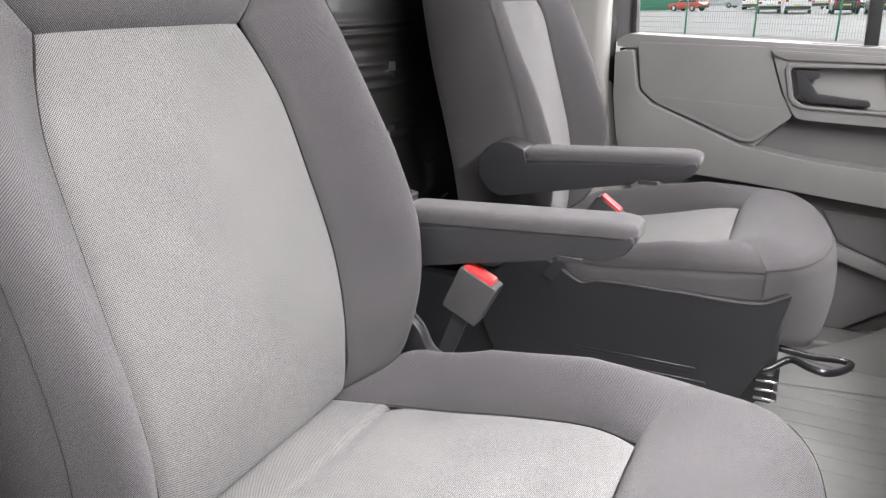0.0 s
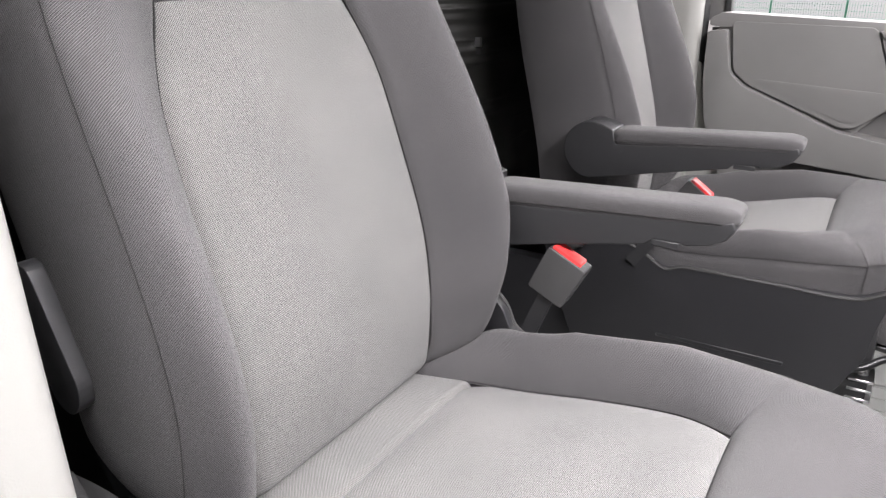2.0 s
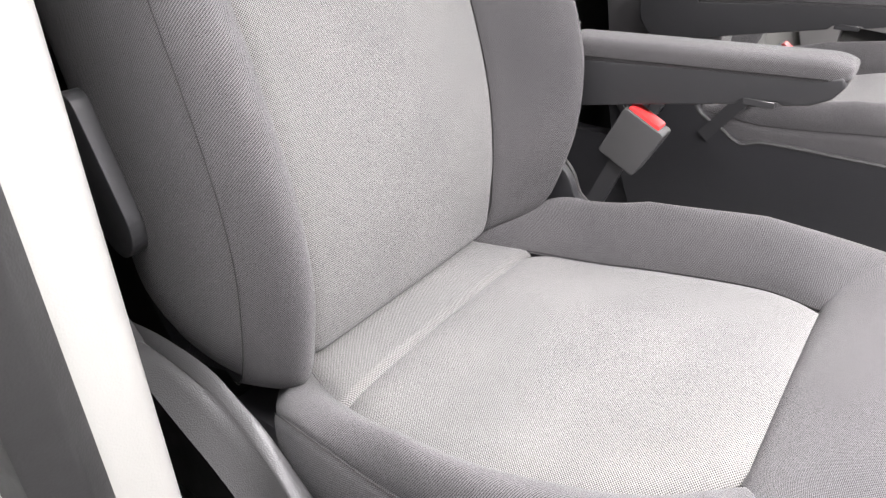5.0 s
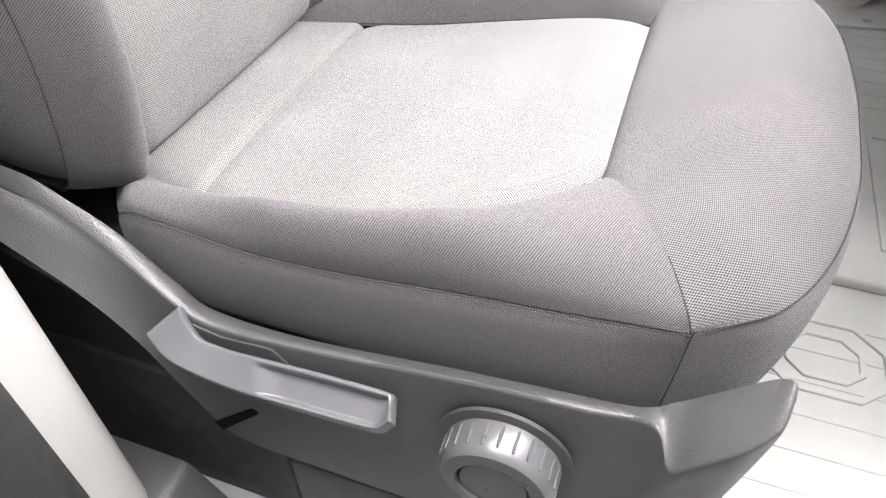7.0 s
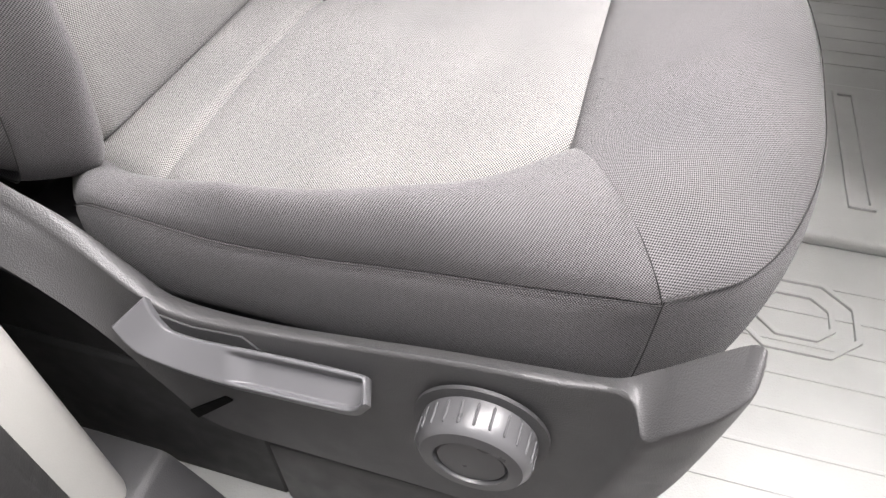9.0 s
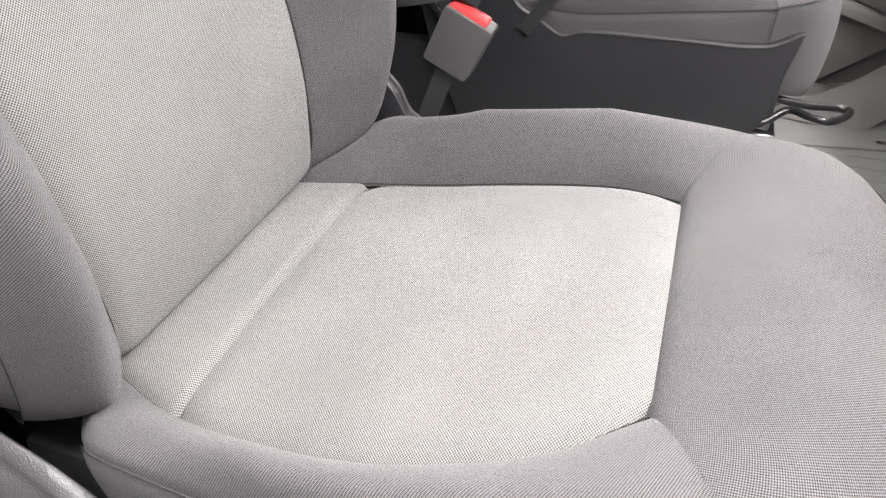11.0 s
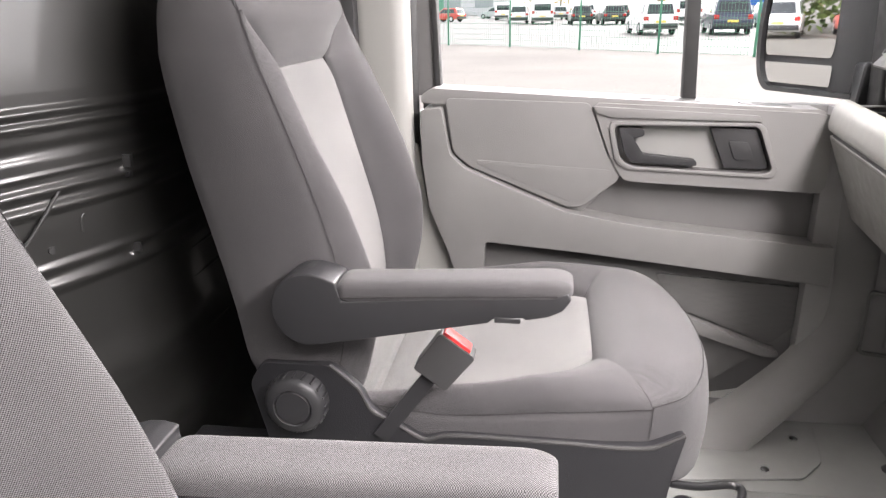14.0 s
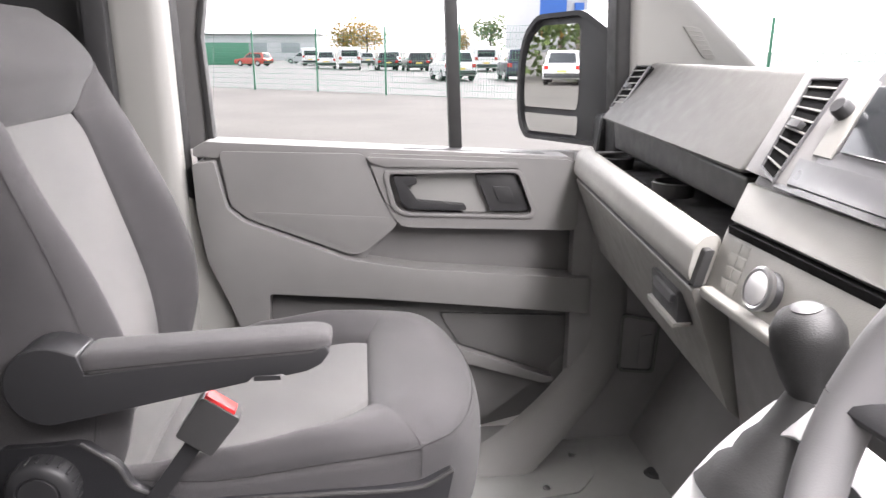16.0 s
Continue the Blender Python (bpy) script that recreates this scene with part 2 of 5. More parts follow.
def patch(a, b, ns, nt, puff=0.0, way=(0, 0, 1), tuck=0.004, lean=1.0, ends=(0.0, 0.0), place=lambda v: v, edge=0.06, flat=0.7):
    """A stuffed panel between two curves: swollen along way, with its edges drawn in to the seams."""
    bm = bmesh.new()
    uv = bm.loops.layers.uv.new("map")
    way = way if callable(way) else (lambda s, w=Vector(way).normalized(): w)
    high = puff if callable(puff) else (lambda s: puff)
    tucks = tuck if isinstance(tuck, tuple) else (tuck, tuck)
    rows, maps, run, last = [], [], 0.0, None
    for i in range(ns + 1):
        s = i / ns
        p, q = a(s), b(s)
        mid = (p + q) / 2
        run += (mid - last).length if last is not None else 0.0
        last = mid
        drawn = sum(e * max(0.0, 1 - d / 0.10) ** 2 for e, d in ((ends[0], s), (ends[1], 1 - s)))
        row, marks, across, before = [], [], 0.0, None
        for j in range(nt + 1):
            t = j / nt
            x = t**lean
            v = p.lerp(q, t)
            seam = tucks[0] * max(0.0, 1 - t / edge) ** 2 + tucks[1] * max(0.0, 1 - (1 - t) / edge) ** 2
            v = v + way(s) * (high(s) * math.sin(math.pi * x) ** flat if 0 < t < 1 else 0.0)
            v = v - way(s) * (seam + drawn)
            across += (v - before).length if before is not None else 0.0
            before = v
            row.append(bm.verts.new(place(v)))
            marks.append(across)
        half = across / 2
        rows.append(row)
        maps.append([(run, m - half) for m in marks])
    for i in range(ns):
        for j in range(nt):
            quad = [(i, j), (i + 1, j), (i + 1, j + 1), (i, j + 1)]
            if len({tuple(rows[c][d].co.to_tuple(6)) for c, d in quad}) < 4:
                pass
            f = bm.faces.new([rows[c][d] for c, d in quad])
            for loop, (c, d) in zip(f.loops, quad):
                loop[uv].uv = maps[c][d]
    return bm


def loft(curves, steps, place=lambda v: v):
    """A sheet that runs through several curves side by side."""
    bm = bmesh.new()
    rows = [[bm.verts.new(place(c(i / steps))) for i in range(steps + 1)] for c in curves]
    for p, q in zip(rows, rows[1:]):
        for i in range(steps):
            bm.faces.new((p[i], p[i + 1], q[i + 1], q[i]))
    return bm


def up(bm, toward):
    """Turn the faces of an open sheet so that they look along toward."""
    total = Vector((0, 0, 0))
    for f in bm.faces:
        f.normal_update()
        total += f.normal * f.calc_area()
    if total.dot(Vector(toward)) < 0:
        bmesh.ops.reverse_faces(bm, faces=bm.faces)
    return bm


def bevelled(bm, width, segments=2):
    bmesh.ops.recalc_face_normals(bm, faces=bm.faces)
    if width > 0:
        bmesh.ops.bevel(bm, geom=list(bm.edges), offset=width, segments=segments, affect="EDGES", profile=0.6, clamp_overlap=True)
    return bm


def prism(outline, lo, hi, axis="y", bevel=0.004, segments=2, place=lambda v: v):
    """An outline of two coordinates, drawn out along the third."""
    bm = bmesh.new()
    at = {"x": lambda a, b, c: (c, a, b), "y": lambda a, b, c: (a, c, b), "z": lambda a, b, c: (a, b, c)}[axis]
    n = len(outline)
    bottom = [bm.verts.new(place(Vector(at(a, b, lo)))) for a, b in outline]
    top = [bm.verts.new(place(Vector(at(a, b, hi)))) for a, b in outline]
    bm.faces.new(bottom)
    bm.faces.new(top[::-1])
    for i in range(n):
        bm.faces.new((bottom[i], top[i], top[(i + 1) % n], bottom[(i + 1) % n]))
    return bevelled(bm, bevel, segments)


def frame_prism(outer, inner, lo, hi, axis="y", bevel=0.002, place=lambda v: v):
    """A frame between two outlines with as many corners."""
    bm = bmesh.new()
    at = {"x": lambda a, b, c: (c, a, b), "y": lambda a, b, c: (a, c, b), "z": lambda a, b, c: (a, b, c)}[axis]
    rings = [[bm.verts.new(place(Vector(at(a, b, c)))) for a, b in o] for o, c in ((outer, lo), (outer, hi), (inner, hi), (inner, lo))]
    n = len(outer)
    for k in range(4):
        p, q = rings[k], rings[(k + 1) % 4]
        for i in range(n):
            bm.faces.new((p[i], p[(i + 1) % n], q[(i + 1) % n], q[i]))
    return bevelled(bm, bevel, 2)


def box(x0, x1, y0, y1, z0, z1, bevel=0.003, segments=2, place=lambda v: v):
    return prism([(x0, y0), (x1, y0), (x1, y1), (x0, y1)], z0, z1, "z", bevel, segments, place)


def turned(profile, centre, axis, n=40, place=lambda v: v):
    """A profile of (radius, along) turned about an axis through centre."""
    bm = bmesh.new()
    axis = Vector(axis).normalized()
    side = axis.orthogonal().normalized()
    other = axis.cross(side)
    rings = []
    for r, h in profile:
        c = Vector(centre) + axis * h
        if r < 1e-6:
            rings.append([bm.verts.new(place(c))])
        else:
            rings.append([bm.verts.new(place(c + (side * math.cos(a) + other * math.sin(a)) * r))
                          for a in (2 * math.pi * i / n for i in range(n))])
    for p, q in zip(rings, rings[1:]):
        for i in range(n):
            k = (i + 1) % n
            if len(p) == 1 and len(q) > 1:
                bm.faces.new((p[0], q[i], q[k]))
            elif len(q) == 1 and len(p) > 1:
                bm.faces.new((p[i], p[k], q[0]))
            elif len(p) > 1:
                bm.faces.new((p[i], p[k], q[k], q[i]))
    bmesh.ops.recalc_face_normals(bm, faces=bm.faces)
    return bm


def tube(points, r, n=12, steps=40, closed=False, squash=1.0, place=lambda v: v):
    c = curve(points)
    bm = bmesh.new()
    rings, before = [], Vector((0, 0, 1))
    for i in range(steps + 1):
        s = i / steps
        p = c(s)
        d = (c(min(s + 0.01, 1)) - c(max(s - 0.01, 0))).normalized()
        side = d.cross(before)
        if side.length < 1e-3:
            side = d.orthogonal()
        side.normalize()
        top = side.cross(d).normalized()
        before = top
        rings.append([bm.verts.new(place(p + (side * math.cos(a) + top * math.sin(a) * squash) * r)) for a in (2 * math.pi * k / n for k in range(n))])
    for p, q in zip(rings, rings[1:]):
        for i in range(n):
            bm.faces.new((p[i], p[(i + 1) % n], q[(i + 1) % n], q[i]))
    bm.faces.new(rings[0][::-1])
    bm.faces.new(rings[-1])
    bmesh.ops.recalc_face_normals(bm, faces=bm.faces)
    return bm


def strip(points, half, thick, way, place=lambda v: v):
    """A flat strap along points, half wide to either side of way."""
    way = Vector(way)
    bm = bmesh.new()
    rows = []
    pts = [Vector(p) for p in points]
    for i, p in enumerate(pts):
        d = (pts[min(i + 1, len(pts) - 1)] - pts[max(i - 1, 0)]).normalized()
        nrm = d.cross(way).normalized() * thick / 2
        rows.append([bm.verts.new(place(q)) for q in (p + way * half + nrm, p - way * half + nrm, p - way * half - nrm, p + way * half - nrm)])
    for p, q in zip(rows, rows[1:]):
        for i in range(4):
            bm.faces.new((p[i], p[(i + 1) % 4], q[(i + 1) % 4], q[i]))
    bm.faces.new(rows[0][::-1])
    bm.faces.new(rows[-1])
    bmesh.ops.recalc_face_normals(bm, faces=bm.faces)
    return bm


def rounded(outline, r, n=4):
    """An outline with its corners rounded off."""
    out, k = [], len(outline)
    for i in range(k):
        p, a, b = Vector(outline[i]), Vector(outline[i - 1]), Vector(outline[(i + 1) % k])
        cut = min(r, (a - p).length * 0.45, (b - p).length * 0.45)
        s, e = p + (a - p).normalized() * cut, p + (b - p).normalized() * cut
        for j in range(n + 1):
            t = j / n
            q = s * (1 - t) ** 2 + p * 2 * t * (1 - t) + e * t * t
            out.append((q.x, q.y))
    return out


def mapped(bm):
    """Lay a map in metres on a solid, side by side."""
    uv = bm.loops.layers.uv.new("map")
    for f in bm.faces:
        f.normal_update()
        k = max(range(3), key=lambda i: abs(f.normal[i]))
        a, b = [i for i in range(3) if i != k]
        for loop in f.loops:
            loop[uv].uv = (loop.vert.co[a], loop.vert.co[b])
    return bm


# ---- the seats ----
DRIVER_Y, PASSENGER_Y, PASSENGER_X = -0.475, 0.470, 0.020


def seat(name, label, dx, cy, m, outer_controls):
    """One cab seat. Its own y runs inboard, from the seat's middle."""
    def place(v):
        return Vector((v[0] + dx, cy + m * v[1], v[2]))

    def toward(x, y, z):
        return (x, m * y, z)

    ob = thing(name, (dx + 0.2, cy, 0.0), label, "seat", "cab seats")
    # cushion
    edge_pts = [(-0.060, 0.148, 0.340), (0.018, 0.174, 0.338), (0.11, 0.187, 0.345), (0.20, 0.188, 0.362), (0.30, 0.164, 0.390), (0.360, 0.126, 0.408)]
    seam_pts = [(0.0, 0.230, 0.360), (0.037, 0.246, 0.383), (0.095, 0.249, 0.380), (0.142, 0.250, 0.377), (0.21, 0.251, 0.382), (0.285, 0.251, 0.391), (0.36, 0.251, 0.398), (0.433, 0.251, 0.407)]

    def side(points, sg):
        return [(x, sg * y, z) for x, y, z in points]

    e_in, e_out = curve(side(edge_pts, 1)), curve(side(edge_pts, -1))
    split = 0.205
    part("cushion_insert_strip", up(patch(lambda s: e_out(s * split), lambda s: e_in(s * split), 24, 60, 0.008, (0, 0, 1), 0.004, ends=(0.004, 0.009), place=place, flat=0.5), (0, 0, 1)), CLOTH_LIGHT, ob, "silver-grey woven cloth strip")
    part("cushion_insert", up(patch(lambda s: e_out(split + s * (1 - split)), lambda s: e_in(split + s * (1 - split)), 60, 60, lambda s: 0.009 + 0.005 * s, (0, 0, 1), 0.008, ends=(0.008, 0.004), place=place, edge=0.08, flat=0.5), (0, 0, 1)), CLOTH_LIGHT, ob, "silver-grey woven cloth insert")
    for sg in (1, -1):
        inner, outer = curve(side(edge_pts, sg)), curve(side(seam_pts, sg))
        part("cushion_side_bolster", up(patch(inner, outer, 60, 30, lambda s: float(np.interp(s, (0, 0.16, 0.4, 0.7, 1), (0.010, 0.026, 0.052, 0.052, 0.031))), (0, sg * 0.25, 1), (0.006, 0.002), 1.0, (0.0, 0.002), place), (0, 0, 1)), CLOTH_DARK, ob, "charcoal cloth side bolster")
        low = curve([(min(x, 0.425), sg * (abs(y) - 0.004), 0.285) for x, y, z in side(seam_pts, sg)])
        part("cushion_side_band", up(patch(outer, low, 50, 12, lambda s: 0.006 * min(1.0, 8 * (1 - s)), (0, sg, 0), 0.003, 0.9, (0, 0), place), toward(0, sg, 0)), CLOTH_DARK, ob, "charcoal cloth side band")
    core = [curve([(x, sg * (y + 0.012), z - 0.013) for x, y, z in edge_pts]) for sg in (-1, 1)]
    part("cushion_core", up(patch(core[0], core[1], 30, 12, 0.0, (0, 0, 1), 0.0, place=place), (0, 0, 1)), CLOTH_DARK, ob)

    def diag(sg):
        a, b, w = Vector((0.360, sg * 0.126, 0.408)), Vector((0.433, sg * 0.251, 0.408)), Vector((0, sg * 0.25, 1)).normalized()
        return lambda t: a.lerp(b, t) + w * (0.031 * math.sin(math.pi * min(max(t, 0.0), 1.0)) ** 0.7 - 0.002)

    def front_in(s):
        y = 0.126 - 0.252 * s
        return Vector((0.3585, y, 0.408))

    def lean_out(s):
        k = 1 - 2 * s
        return Vector((0.12 * (1 - k * k), 0.25 * k**3, 1)).normalized()

    nose = [(0.433, 0.251, 0.408), (0.478, 0.222, 0.411), (0.509, 0.165, 0.409), (0.530, 0.08, 0.405), (0.536, 0, 0.403)]
    fuller = [(0.0, 0.0), (0.012, 0.006), (0.014, 0.008), (0.006, 0.0), (0.0, 0.0)] if outer_controls else [(0.0, 0.0)] * 5
    nose_all = [(x + dx_, y + dy_, z) for (x, y, z), (dx_, dy_) in zip(nose, fuller)] + [(x, -y, z) for x, y, z in nose[-2::-1]]
    front_out = curve(nose_all)
    part("cushion_front_panel", up(patch(front_in, front_out, 84, 40, lambda s: 0.031 + 0.006 * math.sin(math.pi * s), lean_out, (0.0035, 0.002), 1.0, (0.002, 0.002), place, 0.08, 0.78), (0, 0, 1)), CLOTH_DARK, ob, "charcoal cloth front panel")
    chin = 0.0 if outer_controls else 0.020
    low_front = curve([(x + chin * min(1.0, (0.247 - abs(y)) / 0.08), y, z) for x, y, z in [(0.425, 0.247, 0.29), (0.462, 0.214, 0.262), (0.494, 0.155, 0.238), (0.512, 0.08, 0.224), (0.518, 0, 0.220), (0.512, -0.08, 0.224), (0.494, -0.155, 0.238), (0.462, -0.214, 0.262), (0.425, -0.247, 0.29)]])
    part("cushion_front_band", up(patch(front_out, low_front, 72, 16, lambda s: 0.016 * math.sin(math.pi * s) ** 0.5, (1, 0, 0.1), 0.003, 0.9, (0, 0), place), (1, 0, 0)), CLOTH_DARK, ob, "charcoal cloth front band")
    def seam(c, off, parent=ob, thick=0.0005):
        pts = [tuple(c(i / 24) + Vector(off)) for i in range(25)]
        part("seam", tube(pts, thick, 6, 60, place=place), THREAD, parent)

    for sg in (1, -1):
        seam(curve(side(seam_pts, sg)), (0, 0.002 * sg, -0.002))
        seam(diag(sg), (0, 0, -0.001))
        seam(curve(side(edge_pts, sg)), (0, 0, -0.004), ob, 0.0012)
        seam(curve([(0.433, sg * 0.251, 0.408), (0.430, sg * 0.251, 0.35), (0.425, sg * 0.247, 0.29)]), (0.001, 0, 0))
    seam(front_out, (0.001, 0, -0.001))
    part("seat_pan", box(-0.08, 0.47, -0.225, 0.225, 0.18, 0.325, 0.01, 2, place), BLACK_SMOOTH, ob)
    # backrest
    top = 0.826 if outer_controls else 0.842
    be = [(-0.095, 0.148, 0.338), (-0.048, 0.152, 0.342), (-0.032, 0.156, 0.358), (-0.026, 0.158, 0.41), (-0.024, 0.159, 0.46), (-0.036, 0.162, 0.55), (-0.066, 0.157, 0.67), (-0.085, 0.151, 0.742), (-0.100, 0.136, top - 0.032), (-0.108, 0.124, top)]
    bs = [(-0.066, 0.226, 0.368), (-0.024, 0.242, 0.386), (-0.002, 0.248, 0.432), (0.014, 0.251, 0.52), (0.007, 0.252, 0.60), (-0.020, 0.251, 0.70), (-0.056, 0.247, 0.80), (-0.082, 0.238, 0.862)]

    def insert_edge(sg):
        return [(x, sg * y + 0.006 * min(1.0, max(0.0, (0.80 - z) / 0.2)), z) for x, y, z in be]

    be_top = [(-0.108, 0.124, top), (-0.106, 0.170, 0.884), (-0.104, 0.222, 0.922)]
    shoulder = [(-0.082, 0.238, 0.862), (-0.094, 0.232, 0.893), (-0.104, 0.224, 0.922)]
    head = be_top[:2] + [(-0.104, 0.223, 0.922), (-0.128, 0.196, 0.972), (-0.152, 0.160, 1.000)]
    bs_top = [(-0.082, 0.238, 0.862), (-0.104, 0.224, 0.92), (-0.128, 0.196, 0.972), (-0.152, 0.160, 1.000)]
    rear = [(-0.128, 0.238, 0.372), (-0.132, 0.244, 0.41), (-0.136, 0.249, 0.45), (-0.146, 0.251, 0.53), (-0.164, 0.251, 0.62), (-0.188, 0.250, 0.727), (-0.208, 0.243, 0.83), (-0.216, 0.235, 0.87)]
    rear_top = [(-0.216, 0.235, 0.87), (-0.219, 0.215, 0.93), (-0.212, 0.185, 0.975), (-0.195, 0.150, 1.000)]
    part("backrest_insert", up(patch(curve(insert_edge(-1)), curve(insert_edge(1)), 90, 60, lambda s: 0.001 + 0.008 * s, (1, 0, 0.2), 0.006, 1.0, (0.0, 0.006), place, 0.05, 0.6), (1, 0, 0)), CLOTH_LIGHT, ob, "silver-grey woven cloth insert")
    part("backrest_head_panel", up(patch(curve(side(head, -1)), curve(side(head, 1)), 40, 40, lambda s: 0.012 + 0.016 * math.sin(math.pi * s), (1, 0, 0.25), 0.004, 1.0, (0.008, 0.0), place), (1, 0, 0)), CLOTH_DARK, ob, "charcoal cloth head panel")
    for sg in (1, -1):
        inner, outer = joined(curve(insert_edge(sg)), curve(side(be_top, sg))), joined(curve(side(bs, sg)), curve(side(shoulder, sg)))

        def swell(s):
            zs = (0.345, 0.40, 0.47, 0.56, 0.65, 0.69, 0.74, 0.82, 0.834, 1.2)
            hs = (0.036, 0.044, 0.052, 0.058, 0.050, 0.043, 0.034, 0.022, 0.019, 0.004)
            foot_round = math.sqrt(max(0.0, 1 - (1 - min(1.0, s / 0.06)) ** 2))
            return foot_round * float(np.interp(0.322 + 1.02 * s, zs, hs)) * (0.72 if sg < 0 and not outer_controls else 1.0)

        part("backrest_bolster", up(patch(inner, outer, 110, 30, swell, lambda s, k=sg: Vector((1, 0.12 * k, 0.1)).normalized(), (0.006, 0.0025), 1.30, (0.006, 0.0), place, 0.06, 1.0), (1, 0, 0)), CLOTH_DARK, ob, "charcoal cloth side bolster")
        outer = joined(curve(side(bs, sg)), curve(side(bs_top, sg)))
        back = joined(curve(side(rear, sg)), curve(side(rear_top, sg)))
        part("backrest_side_panel", up(patch(outer, back, 100, 16, 0.010, (0, sg, 0), 0.001, 1.0, (0.03, 0.0), place), toward(0, sg, 0)), CLOTH_DARK, ob, "charcoal cloth side panel")
    for sg in (1, -1):
        seam(joined(curve(side(bs, sg)), curve(side(bs_top, sg))), (-0.001, 0.0015 * sg, 0))
        seam(joined(curve(insert_edge(sg)), curve(side(be_top, sg))), (-0.004, 0, 0), ob, 0.0012)
    for sg in (1, -1):
        under = [Vector((x, sg * y, z)) for x, y, z in ((-0.092, 0.150, 0.342), (-0.068, 0.225, 0.368), (-0.127, 0.237, 0.372), (-0.150, 0.150, 0.350))]
        sheet = patch(lambda t, u=under: u[0].lerp(u[1], t), lambda t, u=under: u[3].lerp(u[2], t), 8, 8, 0.004, (0, 0, -1), 0.0, place=place)
        part("backrest_underside", up(sheet, (0, 0, -1)), CLOTH_DARK, ob)
    rears = [joined(curve(side(rear, sg)), curve(side(rear_top, sg))) for sg in (1, -1)]
    part("backrest_rear_panel", up(patch(rears[0], rears[1], 60, 10, 0.012, (-1, 0, 0), 0.004, 1.0, (0, 0), place), (-1, 0, 0)), BLACK_SMOOTH, ob, "black rear cover")
    part("backrest_top_panel", up(patch(curve([(-0.151, 0.160, 1.0), (-0.148, 0.080, 1.0), (-0.146, 0, 1.0), (-0.148, -0.080, 1.0), (-0.151, -0.160, 1.0)]), curve([(-0.195, 0.150, 1.0), (-0.195, 0, 1.0), (-0.195, -0.150, 1.0)]), 30, 8, 0.008, (0, 0, 1), 0.001, 1.0, (0, 0), place), (0, 0, 1)), CLOTH_DARK, ob)
    # inboard armrest
    lift = 0.0 if outer_controls else 0.012
    butt = 0.0 if outer_controls else 0.022
    body = ([(-0.014 + 0.050 * math.cos(radians(a)), 0.546 + 0.050 * math.sin(radians(a))) for a in range(70, 275, 15)]
            + [(0.05, 0.508), (0.10, 0.518), (0.216, 0.540), (0.222, 0.546), (0.258, 0.549), (0.262, 0.546), (0.288, 0.551), (0.306, 0.560), (0.316, 0.574), (0.312, 0.583), (0.296, 0.580), (butt + 0.008, 0.560), (butt + 0.002, 0.585)])
    arm = part("armrest", prism([(x, z + lift) for x, z in body], 0.262, 0.318, "y", 0.006, 3, place), BLACK_SMOOTH, ob, "black plastic armrest body")
    bm = bmesh.new()
    rings = []
    for i in range(41):
        a = i / 40
        x = butt + (0.318 - butt) * (0.5 - 0.5 * math.cos(math.pi * a))
        end = min((x - butt) / 0.018, (0.318 - x) / 0.030, 1.0)
        shrink = math.sqrt(max(0.0, 1 - (1 - end) ** 2)) if end < 1 else 1.0
        k = (x - butt) / 0.30
        z0, z1 = 0.556 + 0.015 * k + lift, 0.587 + 0.012 * k + lift
        zc, hz, hy = (z0 + z1) / 2, (z1 - z0) / 2 * (0.35 + 0.65 * shrink), 0.0295 * (0.66 + 0.34 * shrink)
        ring = []
        for j in range(36):
            w = 2 * math.pi * j / 36
            cw, sw_ = math.cos(w), math.sin(w)
            ring.append(bm.verts.new(place((x, 0.290 + hy * math.copysign(abs(cw) ** 0.45, cw), zc + hz * math.copysign(abs(sw_) ** 0.6, sw_)))))
        rings.append(ring)
    for p, q in zip(rings, rings[1:]):
        for j in range(36):
            bm.faces.new((p[j], p[(j + 1) % 36], q[(j + 1) % 36], q[j]))
    bm.faces.new(rings[0])
    bm.faces.new(rings[-1][::-1])
    bmesh.ops.recalc_face_normals(bm, faces=bm.faces)
    part("armrest_pad", mapped(bm), CLOTH_DARK, arm, "charcoal cloth armrest pad", angle=60)
    for sg in (1, -1):
        seam(curve([(butt + 0.006, 0.290 + sg * 0.0295, 0.566 + lift), (0.15, 0.290 + sg * 0.0297, 0.573 + lift), (0.300, 0.290 + sg * 0.0294, 0.580 + lift)]), (0, 0, 0), arm)
    for yy in (0.2612, 0.3188):
        part("armrest_button", box(0.224, 0.256, yy - 0.0012, yy + 0.0012, 0.542 + lift, 0.5492 + lift, 0.0008, 1, place), BLACK_SMOOTH, arm)
    # inboard side cover and recliner knob
    cover = [(-0.130, 0.417), (-0.108, 0.452), (-0.010, 0.453), (0.034, 0.414), (0.046, 0.383), (0.118, 0.351), (0.150, 0.362), (0.425, 0.363), (0.474, 0.389),
             (0.462, 0.30), (0.456, 0.25), (0.39, 0.115), (0.36, 0.09), (-0.02, 0.09), (-0.10, 0.28)]
    drop = 0.0 if outer_controls else 0.010
    cover = [(x + 0.4 * drop, z - drop) if x > 0.1 and z > 0.34 else (x, z) for x, z in cover]
    inb = part("inboard_side_cover", prism(rounded(cover, 0.012, 3), 0.250, 0.268, "y", 0.005, 3, place), COVER_BLACK, ob, "black grained plastic side cover")
    part("base_box", box(-0.250, 0.355, 0.205, 0.244, 0.0, 0.30, 0.008, 2, place), COVER_BLACK, ob, "black seat base box")
